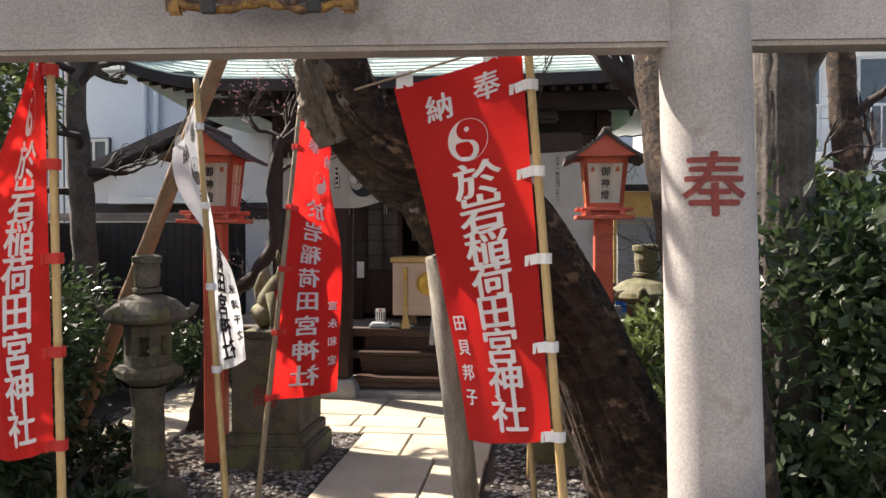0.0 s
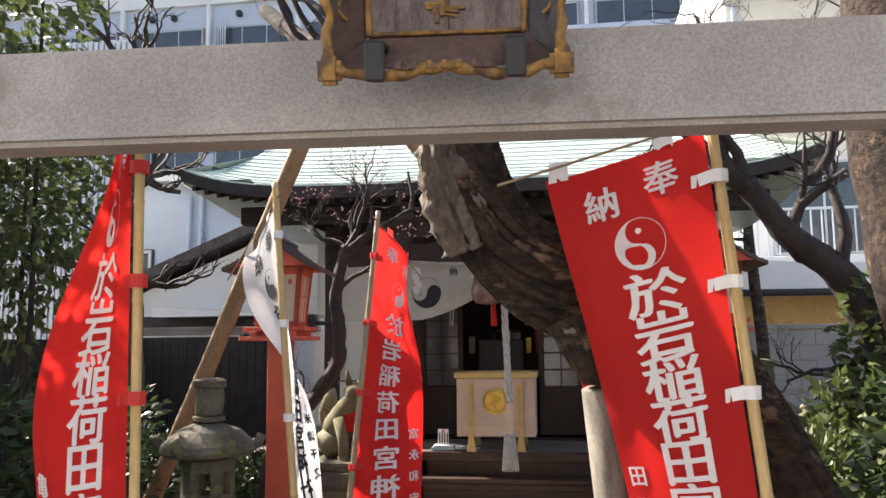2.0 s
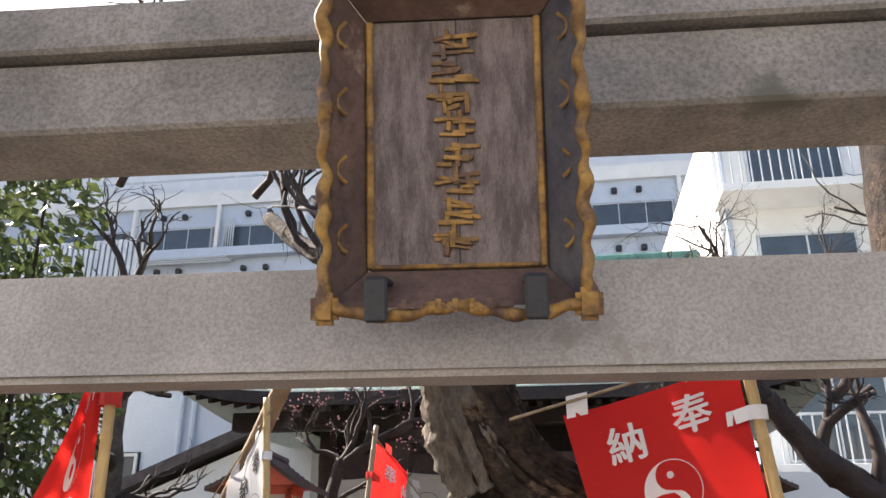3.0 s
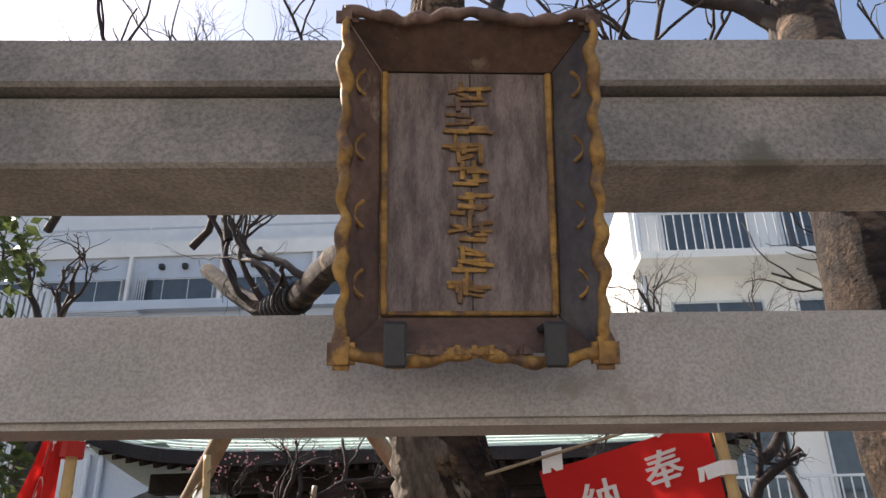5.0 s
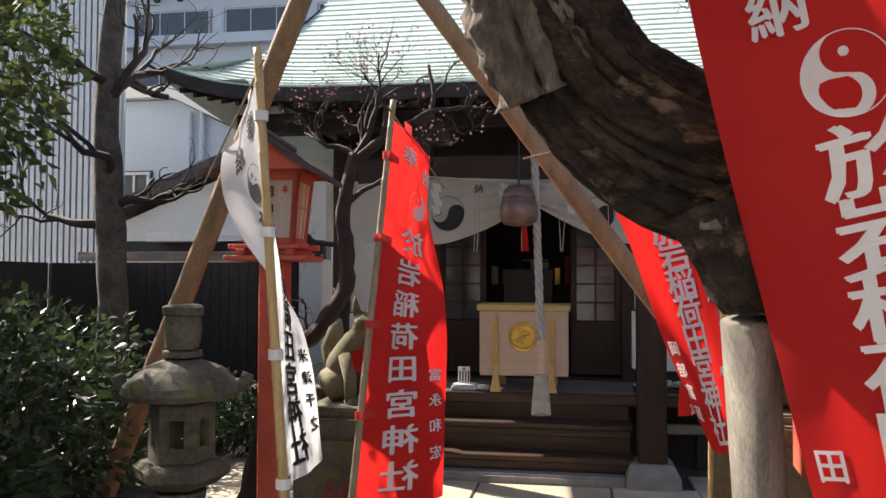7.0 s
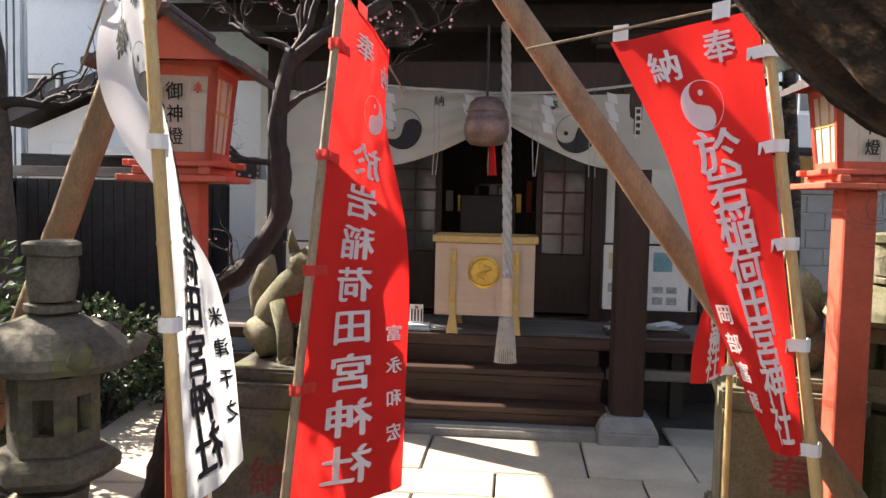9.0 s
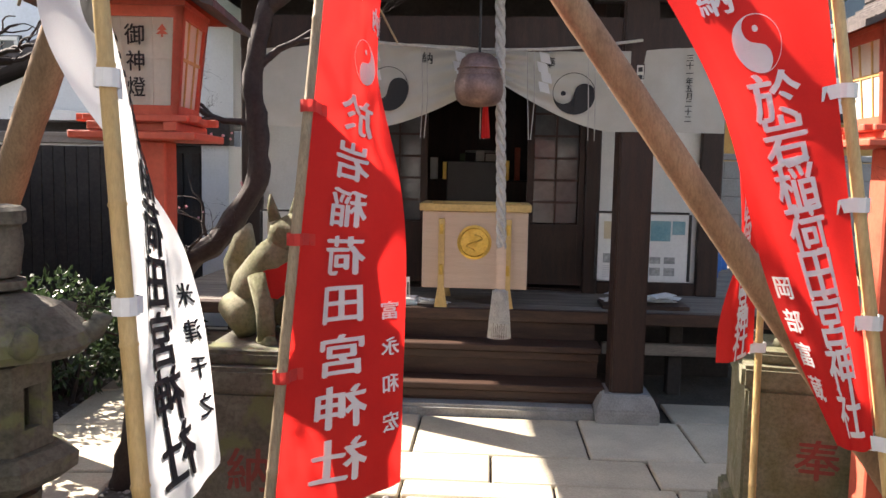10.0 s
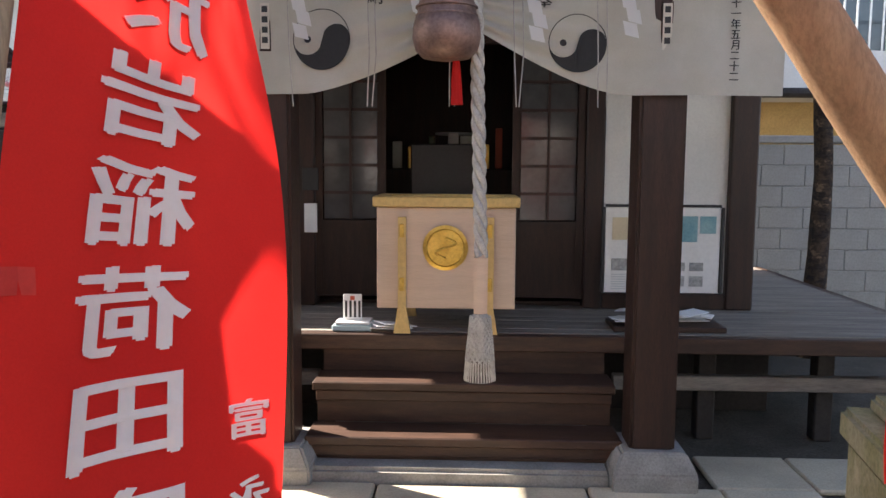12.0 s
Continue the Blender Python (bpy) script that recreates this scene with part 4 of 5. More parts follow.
def paper_lantern(at, base_z, spin, size, label, words):
    x, y = at
    t = thing("post_lantern", (x, y, 0), label, "lantern", "red post lanterns")
    turn_m = Matrix.Translation((x, y, 0)) @ Matrix.Rotation(radians(spin), 4, "Z") @ Matrix.Diagonal((size, size, 1, 1)) @ Matrix.Translation((0, 0, base_z)) @ Matrix.Diagonal((1, 1, size, 1)) @ Matrix.Translation((0, 0, -base_z))

    def put(bm, name, mt, lab="", parent=None):
        bm.transform(turn_m)
        return part(name, bm, mt, parent or t, lab)

    put(box(-.078, -.078, -.21, .078, .078, base_z, .008), "post", M_VERMILION, "vermilion painted square post")
    put(box(-.083, -.083, base_z - base_z / size, .083, .083, -.21, .008), "post_foot", M_BLACK, "black foot of the post")
    for w, z0, z1 in ((.235, 0, .03), (.15, .032, .065), (.195, .067, .095)):
        put(box(-w, -w, base_z + z0, w, w, base_z + z1, .005), "base_board", M_VERMILION)
    for s in (-.14, .14):
        for k in (0, 1):
            put(box(*((s - .025, -.23, base_z + .032, s + .025, .23, base_z + .066) if k else (-.23, s - .025, base_z + .066, .23, s + .025, base_z + .096)), .004), "bracket", M_VERMILION)
    z0, h = base_z + .097, .40
    bot, top = .148, .185
    body = put(box(-bot + .01, -bot + .01, z0, bot - .01, bot - .01, z0 + .012), "lamp_floor", M_VERMILION)

    def slanted(xa, xb, za, zb, off, thick, mt, name, side, lab=""):
        b = bmesh.new()
        vs = []
        for d in (0, thick):
            for xx, zz in ((xa, za), (xb, za), (xb, zb), (xa, zb)):
                f = (zz - z0) / h
                half = bot + (top - bot) * f
                vs.append(b.verts.new((xx * half, -(half + off) + d, zz)))
        for q in ((0, 1, 2, 3), (7, 6, 5, 4), (0, 4, 5, 1), (1, 5, 6, 2), (2, 6, 7, 3), (3, 7, 4, 0)):
            b.faces.new([vs[i] for i in q])
        b.transform(Matrix.Rotation(side * math.pi / 2, 4, "Z"))
        return put(b, name, mt, lab)

    for side in range(4):
        slanted(-1.0, -.80, z0, z0 + h, 0, .03, M_VERMILION, "frame_post", side)
        slanted(.80, 1.0, z0, z0 + h, 0, .03, M_VERMILION, "frame_post", side)
        slanted(-.80, .80, z0, z0 + .035, 0, .028, M_VERMILION, "frame_rail", side)
        slanted(-.80, .80, z0 + h - .04, z0 + h, 0, .028, M_VERMILION, "frame_rail", side)
        slanted(-.79, .79, z0 + .035, z0 + h - .04, -.012, .004, M_PAPER, "paper_panel", side, "white paper panel")
        for xa in (-.36, .30):
            slanted(xa, xa + .06, z0 + .036, z0 + h - .041, -.005, .006, M_YELLOW_WOOD if side != 0 else M_PAPER, "muntin", side)
        slanted(-.79, .79, z0 + h * .52, z0 + h * .52 + .012, -.006, .006, M_YELLOW_WOOD if side != 0 else M_PAPER, "muntin", side)

    def face(u, v):
        zz = z0 + h * (1 - v)
        half = bot + (top - bot) * (1 - v)
        p = Vector((u * half, -(half - .005), zz))
        return turn_m @ p, (turn_m.to_3x3() @ Vector((0, -1, .1))).normalized()

    for k, c in enumerate(words):
        write([(glyph(c), 0.0, .27 + k * .24, .44, .20)], face, "character", M_BLACK_PRINT, t, sides=(1,), lift=.011)
    tri = ([Vector(p) for p in ((-.5, -.35), (.5, -.35), (0, .1), (-.4, -.02), (.4, -.02), (0, .5), (-.08, -.6), (.08, -.6), (.08, -.3), (-.08, -.3))], [[0, 1, 2], [3, 4, 5], [6, 7, 8, 9]])
    for uu in (-.57, .57):
        write([(tri, uu, .22, .26, .11)], face, "tree_mark", M_VERMILION, t, sides=(1,), lift=.004, stroke=0)
    # gabled shingle roof
    rz = z0 + h
    for s in (-1, 1):
        b = bmesh.new()
        n = 8
        rows = []
        for k in range(n + 1):
            f = k / n
            xx = s * (.33 * f)
            zz = rz + .215 - .215 * (1 - (1 - f) ** 1.3) + .0
            rows.append([b.verts.new((xx, yy, zz + dz)) for yy, dz in ((-.34, 0), (.34, 0), (.34, -.028), (-.34, -.028))])
        for p, q in zip(rows, rows[1:]):
            for j in range(4):
                b.faces.new((p[j], p[(j + 1) % 4], q[(j + 1) % 4], q[j]))
        b.faces.new(rows[-1]), b.faces.new(rows[0][::-1])
        roof = put(b, "roof_slope", M_SHINGLE, "dark shingled roof slope")
        for k in range(1, 9):
            f = k / 9
            xx, zz = s * .33 * f, rz + .215 * (1 - f) ** 1.3
            put(box(xx - .004, -.345, zz - .002, xx + .004, .345, zz + .006), "shingle_edge", M_SHINGLE, parent=None)
    put(box(-.035, -.36, rz + .195, .035, .36, rz + .235, .01), "ridge", M_SHINGLE)
    put(box(-.19, -.19, rz + .001, .19, .19, rz + .02), "lamp_top", M_VERMILION)
    for yy in (-.30, .285):
        b = bmesh.new()
        q0 = [b.verts.new(p) for p in ((-.27, yy, rz + .01), (.27, yy, rz + .01), (0, yy, rz + .185))]
        q1 = [b.verts.new(v.co + Vector((0, .015, 0))) for v in q0]
        b.faces.new(q0), b.faces.new(q1[::-1])
        for i in range(3):
            b.faces.new((q0[i], q1[i], q1[(i + 1) % 3], q0[(i + 1) % 3]))
        put(b, "gable", M_VERMILION)


paper_lantern((1.51, 5.12), 1.68, 0, .78, "vermilion wooden lantern with paper panels on a post", "御神燈")
paper_lantern((-1.07, 4.95), 1.655, 6, .86, "vermilion wooden lantern with paper panels beside a plum tree", "御神燈")

# ---- stone lanterns ----


def stone_lantern(at, top_z, scale, label, mt):
    x, y = at
    t = thing("stone_lantern", (x, y, 0), label, "stone lantern", "stone lanterns")
    k = scale

    def six(prof, name, seg=6, turn=0.0):
        b = lathe([(r * k, z) for r, z in prof], (x, y, 0), seg, turn=turn)
        for v in b.verts:
            v.co += Vector([noise.noise(v.co * 9 + Vector((i * 7, 0, 0))) * .008 for i in range(3)])
        part(name, b, mt, t)
        return b

    z = top_z
    six([(.05, z - .15), (.085, z - .14), (.095, z - .05), (.088, z + .01), (.105, z + .02), (.105, z + .055), (.09, z + .065), (.06, z + .07)], "finial", 16)
    six([(.06, z - .19), (.1, z - .18), (.1, z - .155), (.06, z - .148)], "finial_collar", 16)
    six([(.14, z - .40), (.28, z - .37), (.30, z - .345), (.285, z - .31), (.19, z - .235), (.085, z - .195)], "cap", 24)
    for i in range(6):
        a = i * math.pi / 3 + .3
        d = Vector((math.cos(a), math.sin(a), 0))
        c = Vector((x, y, z - .345)) + d * .28 * k
        pts = [c - d * .05 * k, c + d * .02 * k + Vector((0, 0, .03)), c + d * .045 * k + Vector((0, 0, .065)), c + d * .015 * k + Vector((0, 0, .075))]
        part("cap_curl", tube(pts, [.045 * k, .04 * k, .034 * k, .02 * k], 10), mt, t, smooth=True)
    for i in range(6):
        a0, a1 = i * math.pi / 3 + .3, (i + 1) * math.pi / 3 + .3
        p0, p1 = Vector((math.cos(a0), math.sin(a0), 0)) * .165 * k, Vector((math.cos(a1), math.sin(a1), 0)) * .165 * k
        b = bmesh.new()
        c = Vector((x, y, 0))
        d = (p1 - p0)
        inn = 0.72
        for f0, f1, za, zb in ((0, .28, 0, .27), (.72, 1, 0, .27), (.28, .72, 0, .07), (.28, .72, .20, .27)):
            q = []
            for kk in (1, inn):
                for f, zz in ((f0, za), (f1, za), (f1, zb), (f0, zb)):
                    q.append(b.verts.new(c + (p0 + d * f) * kk + Vector((0, 0, z - .67 + zz))))
            for qq in ((0, 1, 2, 3), (7, 6, 5, 4), (0, 4, 5, 1), (1, 5, 6, 2), (2, 6, 7, 3), (3, 7, 4, 0)):
                b.faces.new([q[j] for j in qq])
        part("fire_box_wall", b, mt, t)
    six([(.10, z - .81), (.17, z - .79), (.235, z - .745), (.24, z - .70), (.2, z - .672)], "platform", 6, .3)
    six([(.13, .16), (.115, .25), (.11, z - .95), (.125, z - .82)], "shaft", 16)
    six([(.27, 0), (.27, .09), (.22, .15), (.14, .162)], "foot", 6, .3)
    t.scale = (1, 1, .87)
    return t


stone_lantern((-1.20, 4.25), 1.40 / .87, .82, "mossy grey carved stone lantern beside the path", M_MOSS_STONE)
stone_lantern((1.84, 5.5), 1.45 / .87, .9, "lichen-covered stone lantern among shrubs", M_FOX_STONE)

# ---- fox statues on pedestals ----


def fox(at, face, label, size=0.74):
    x, y, z = at
    b = bmesh.new()
    s = face

    def P(a, f, h):
        return (x + a * size, y + f * size, z + h * size)

    tube([P(0, .20, .02), P(0, .20, .14), P(0, .14, .26), P(0, .02, .36), P(0, -.07, .44), P(s * .02, -.10, .50)], [r * size for r in (.11, .15, .15, .125, .10, .07)], 18, into=b, rough=.08, freq=8)
    tube([P(s * .02, -.06, .46), P(s * .05, -.09, .56), P(s * .06, -.13, .58), P(s * .075, -.20, .555), P(s * .085, -.25, .54)], [r * size for r in (.07, .088, .078, .05, .022)], 16, into=b, rough=.05, freq=9)
    for e in (-.05, .05):
        tube([P(s * .05 + e, -.07, .62), P(s * .05 + e * 1.3, -.06, .69), P(s * .05 + e * 1.4, -.055, .755)], [r * size for r in (.036, .026, .006)], 8, into=b)
        tube([P(e * 1.7, -.06, .34), P(e * 1.7, -.14, .17), P(e * 1.7, -.16, .02)], [r * size for r in (.058, .046, .045)], 10, into=b)
        tube([P(e * 1.7, -.13, .025), P(e * 1.7, -.22, .02)], [r * size for r in (.045, .032)], 8, into=b)
        tube([P(e * 2.6, .17, .16), P(e * 2.6, .05, .11), P(e * 2.6, .0, .03)], [r * size for r in (.09, .085, .05)], 12, into=b)
    tube([P(0, .26, .05), P(-s * .02, .36, .18), P(-s * .03, .37, .36), P(-s * .02, .31, .50), P(0, .28, .58)], [r * size for r in (.05, .075, .085, .06, .012)], 14, into=b, rough=.08, freq=9)
    b.transform(Matrix.Translation((x, y, 0)) @ Matrix.Rotation(radians(38 * s), 4, "Z") @ Matrix.Translation((-x, -y, 0)))
    tagged(part("fox_statue", b, M_FOX_STONE, smooth=True), label, "fox statue", "fox statues")
    bib = bmesh.new()
    n = 14
    rows = []
    for k in range(7):
        f = k / 6
        row = []
        for i in range(n + 1):
            a = -1.5 + 3.0 * i / n
            r = .09 + .035 * f
            row.append(bib.verts.new(P(s * .02 + math.sin(a) * r, -.05 - math.cos(a) * r * (.85 + .25 * f), .50 - .26 * f + .012 * math.sin(9 * a + 3 * f) * f)))
        rows.append(row)
    for p, q in zip(rows, rows[1:]):
        for i in range(n):
            bib.faces.new((p[i], p[i + 1], q[i + 1], q[i]))
    bib.transform(Matrix.Translation((x, y, 0)) @ Matrix.Rotation(radians(38 * s), 4, "Z") @ Matrix.Translation((-x, -y, 0)))
    tagged(part("bib", bib, M_RED_CLOTH, smooth=True), "red cloth bib tied round the stone fox", "bib", "fox bibs")


def pedestal(cx, y0, deep, top, half, spin, label, char, mt):
    t = thing("pedestal", (cx, y0 + deep / 2, 0), label, "pedestal", "statue pedestals")
    y1 = y0 + deep
    part("plinth", box(cx - half - .07, y0 - .05, 0, cx + half + .07, y1 + .05, .16, .015, seg=2), mt, t)
    part("plinth", box(cx - half - .03, y0 - .03, .16, cx + half + .03, y1 + .03, .24, .012, seg=2), mt, t)
    part("block", box(cx - half, y0, .24, cx + half, y1, top - .12, .012, seg=2), mt, t)
    part("cap_slab", box(cx - half - .02, y0 - .02, top - .12, cx + half + .02, y1 + .02, top - .03, .014, seg=2), mt, t)
    part("statue_base", box(cx - half + .04, y0 + .03, top - .03, cx + half - .04, y1 - .03, top + .02, .012, seg=2), mt, t)
    t.rotation_euler = (0, 0, radians(spin))

    def face(u, v):
        return Vector((cx + u, y0, .50 - v)), Vector((0, -1, 0))

    write([(glyph(char), 0, 0, .17, .17)], face, "painted_character", M_RED_PAINT, t, sides=(1,), lift=.003)


pedestal(-0.735, 4.95, .56, .90, .235, 0, "dark mossy stone pedestal with a red character", "納", M_MOSS_STONE)
fox((-.74, 5.25, .915), 1, "moss-covered stone fox with a red bib")
pedestal(1.41, 5.27, .45, .88, .27, -10, "mossy stone pedestal with a red character", "奉", M_FOX_STONE)
fox((1.41, 5.53, .895), -1, "moss-covered stone fox on its pedestal")

# ---- curtain, bell, rope, paper streamers ----
CY, CTOP = POST_Y - .13, 2.32


def curtain_low(x):
    """Height of the lower hem: gathered up behind the bell."""
    d = abs(x - .10)
    return 1.83 + .31 * max(0, 1 - d / .72) ** 1.5


def curtain_surface(u, v):
    lo = curtain_low(u)
    z = CTOP - (CTOP - lo) * v
    g = max(0, 1 - abs(u - .10) / .8)
    yy = CY + .018 * math.sin(8 * u + 2 * v) + .012 * g * math.sin(28 * v + 6 * u) + .015 * math.sin(21 * u) * (1 - v)
    e = .01
    return Vector((u, yy, z - .02 * math.sin(3 * u) * (1 - v))), Vector((0, -1, 0))


curtain = thing("shrine_curtain", (.1, CY, CTOP), "unbleached white shrine curtain with black round crests", "curtain")
b = bmesh.new()
g = [[b.verts.new(curtain_surface(-1.32 + 2.82 * i / 90, j / 26)[0]) for i in range(91)] for j in range(27)]
for j in range(26):
    for i in range(90):
        b.faces.new((g[j][i], g[j][i + 1], g[j + 1][i + 1], g[j + 1][i]))
part("cloth", b, M_CURTAIN, curtain, smooth=True)


def flat_on_curtain(cx, cz):
    def f(u, v):
        p = curtain_surface(cx + u, min(1, max(0, (CTOP - (cz - v)) / (CTOP - curtain_low(cx + u)))))[0]
        return p, Vector((0, -1, 0))
    return f


swirl = tomoe()
swirl = ([Vector((-p.y, p.x)) for p in swirl[0]], swirl[1])
for cx, cz in ((-.54, 2.06), (.59, 2.06)):
    write([(swirl, 0, 0, .26, .26)], flat_on_curtain(cx, cz), "crest", M_BLACK_PRINT, curtain, sides=(1,), lift=.012, stroke=0)
for k in range(9):
    write([(glyph("三十一年五月二十二日"[k % 10]), 0, 0, .045, .045)], flat_on_curtain(1.27, 2.26 - k * .044), "lettering", M_BLACK_PRINT, curtain, sides=(1,), lift=.012)
for cx, cz in ((-.30, 2.24), (.44, 2.25)):
    write([(glyph("奉" if cx > 0 else "納"), 0, 0, .07, .07)], flat_on_curtain(cx, cz), "lettering", M_BLACK_PRINT, curtain, sides=(1,), lift=.012)

bell = thing("shrine_bell", (.02, 6.95, 2.0), "round bronze shrine bell with a banded waist", "bell")
b = lathe([(.02, .29), (.07, .28), (.105, .25), (.118, .21), (.122, .195), (.122, .165), (.128, .16), (.14, .12), (.143, .07), (.13, .02), (.10, -.01), (.04, -.02)], (.02, 6.95, 1.97), 32)
part("body", b, M_BRONZE, bell, smooth=True)
for zz in (2.165, 2.13):
    part("band", lathe([(.120, -.006), (.130, -.003), (.130, .003), (.120, .006)], (.02, 6.95, zz), 32), M_BRONZE, bell)
part("hanger", tube([(.02, 6.95, 2.25), (.02, 6.95, 2.70)], .008, 8), M_BLACK, bell)
part("red_tassel", tube([(.06, 6.97, 1.97), (.062, 6.97, 1.87), (.065, 6.97, 1.77)], [.014, .022, .026], 10), M_RED_CLOTH, bell, "red cloth tassel")

rope = thing("bell_rope", (.135, 7.0, .65), "thick twisted grey bell rope with a knotted tassel", "rope")
ra, rb = Vector((.125, 6.98, 2.72)), Vector((.175, 7.02, 1.12))
for s in range(3):
    pts = []
    for i in range(140):
        t = i / 139
        a = t * 44 + s * 2.0944
        pts.append(ra.lerp(rb, t) + Vector((math.cos(a), math.sin(a), 0)) * .0155)
    part("strand", tube(pts, .0165, 7), M_ROPE, rope, smooth=True)
part("wood_grip", box(.145, 6.985, .86, .205, 7.045, 1.13, .012, seg=2), M_PALE_WOOD, rope, "worn wooden rope grip")
b = bmesh.new()
for i in range(16):
    for s in (-1, 1):
        pts = []
        for k in range(15):
            f = k / 14
            a = 2 * math.pi * i / 16 + s * f * 2.4
            r = .045 + .018 * f
            pts.append((.175 + r * math.cos(a), 7.015 + r * math.sin(a), .86 - .20 * f))
        tube(pts, .0042, 4, into=b, cap=False)
for i in range(34):
    a = 2 * math.pi * i / 34
    tube([(.175 + .062 * math.cos(a), 7.015 + .062 * math.sin(a), .662), (.175 + .069 * math.cos(a), 7.015 + .069 * math.sin(a), .575)], .0045, 4, into=b)
part("net_tassel", b, M_ROPE, rope, "knotted net tassel with a fringe")
part("net_core", lathe([(.03, .66), (.05, .68), (.045, .84), (.03, .87)], (.175, 7.015, 0), 14), M_ROPE, rope)

line = [(POST_L, CY - .03, 2.36), (-.3, CY - .06, 2.315), (.1, CY - .07, 2.30), (.55, CY - .06, 2.315), (POST_R, CY - .03, 2.37)]
tagged(part("straw_rope", tube([p[:3] for p in curve_points(line, 10)], .009, 8), M_ROPE), "thin sacred straw rope strung between the porch posts", "rope")
for k, (x, z) in enumerate(((-.62, 2.30), (-.10, 2.29), (.40, 2.29), (.80, 2.31))):
    b = bmesh.new()
    w, zz, xx = .03, z, x
    for i in range(4):
        q = [b.verts.new((xx + dx, CY - .085 - .004 * i, zz + dz)) for dx, dz in ((-w, 0), (w, -.015), (w + .012, -.075), (-w + .012, -.06))]
        b.faces.new(q)
        xx, zz = xx + (.022 if i % 2 else -.012), zz - .058
    tagged(part("paper_streamer", b, M_WHITE_CLOTH), "white zigzag paper streamer on the straw rope", "paper streamer", "paper streamers")
for k, x in enumerate((-.68, -.33, -.30, .02, .06, .30, .34, .66, .70)):
    b = tube([(x, CY - .075, 2.30), (x + .01, CY - .08, 2.0), (x + random.uniform(-.01, .03), CY - .08, 1.77)], .0028, 5)
    tagged(part("straw_strand", b, M_ROPE), "thin hanging straw strand of the sacred rope", "straw", "straw strands")
for cx in (POST_R, POST_L):
    t = tagged(part("name_plate", box(cx - .026, POST_Y - .112, 2.02, cx + .026, POST_Y - .106, 2.24, .002), M_DARK_WOOD), "small framed paper plate on the porch post", "plate", "post plates")
    part("paper", box(cx - .020, POST_Y - .116, 2.03, cx + .020, POST_Y - .1125, 2.23), M_PAPER, t)
    for i in range(4):
        part("character_bar", box(cx - .013, POST_Y - .118, 2.055 + i * .045, cx + .013, POST_Y - .1165, 2.082 + i * .045), M_BLACK, t)

# ---- boards, leaflets and small things on the deck ----


def notice_board(x0, x1, z0, z1, y, label):
    t = thing("notice_board", ((x0 + x1) / 2, y, z0), label, "notice board", "notice boards")
    part("back", box(x0, y, z0, x1, y + .02, z1, .003), M_WHITE_WALL, t)
    for a in ((x0 - .02, z0, x0 - .002, z1), (x1 + .002, z0, x1 + .02, z1), (x0, z1 + .001, x1, z1 + .016)):
        part("frame_strip", box(a[0], y - .008, a[1], a[2], y + .02, a[3], .002), M_BLACK, t)
    w = x1 - x0
    m_pic = [mat("print_blue", (.12, .30, .36), .5, (.25, .42, .45), var=.2, bump=0), mat("print_grey", (.25, .26, .26), .5, (.45, .45, .43), scale=30, var=.3, bump=0), mat("print_cream", (.6, .52, .36), .6, var=.1, bump=0)]
    for fx, fz, fw, fh, mi in ((.58, .60, .22, .30, 0), (.82, .70, .14, .20, 0), (.58, .26, .12, .10, 1), (.74, .26, .12, .10, 1), (.58, .08, .12, .12, 1), (.74, .08, .12, .12, 1), (.06, .62, .22, .26, 2), (.06, .26, .14, .14, 1), (.25, .26, .14, .14, 1)):
        part("picture", box(x0 + fx * w, y - .004, z0 + fz * (z1 - z0), x0 + (fx + fw) * w, y - .001, z0 + (fz + fh) * (z1 - z0)), m_pic[mi], t)
    for i in range(7):
        part("text_bar", box(x0 + .06 * w, y - .003, z0 + (.04 + i * .028) * (z1 - z0), x0 + (.42 - .05 * (i % 3)) * w, y - .001, z0 + (.05 + i * .028) * (z1 - z0)), M_STEEL, t)


notice_board(.90, 1.55, .80, 1.29, 8.12, "white notice board with photographs leaning against the wall")
notice_board(-1.60, -.98, .78, 1.25, 8.12, "white notice board with small photographs on the deck")
for x0, x1, z0, lab in ((.90, 1.50, .64, "flat white tray of leaflets on the deck"),):
    t = thing("leaflet_tray", ((x0 + x1) / 2, 7.9, DECK_Z), lab, "tray")
    part("board", box(x0, 7.78, DECK_Z + .002, x1, 8.05, DECK_Z + .03, .004), M_STEP_WOOD, t)
    for k in range(14):
        cx, cy = random.uniform(x0 + .1, x1 - .1), random.uniform(7.84, 7.98)
        b = box(-.09, -.06, 0, .09, .06, .004)
        b.transform(pose(cx, cy, DECK_Z + .032 + .005 * k, random.uniform(-6, 6), random.uniform(-6, 6), random.uniform(-30, 30)))
        part("leaflet", b, M_TAPE, t)
t = thing("amulet_tray", (-.47, 7.76, DECK_Z), "pale blue tray with a small lettered stand on the deck edge", "tray")
M_PALE_BLUE = mat("pale_blue_plastic", (.42, .55, .58), .5, var=.08, bump=0.05)
part("tray", box(-.60, 7.70, DECK_Z + .001, -.39, 7.86, DECK_Z + .035, .006), M_PALE_BLUE, t)
part("paper_pile", box(-.585, 7.71, DECK_Z + .036, -.40, 7.85, DECK_Z + .05, .003), M_TAPE, t)
part("stand_card", box(-.55, 7.775, DECK_Z + .05, -.45, 7.783, DECK_Z + .19, .002), M_TAPE, t, "white lettered card")
for i in range(4):
    part("text_bar", box(-.54 + i * .024, 7.772, DECK_Z + .065, -.528 + i * .024, 7.7745, DECK_Z + .155), M_BLACK, t)
part("red_seal", box(-.512, 7.772, DECK_Z + .158, -.488, 7.7745, DECK_Z + .18), M_VERMILION, t)
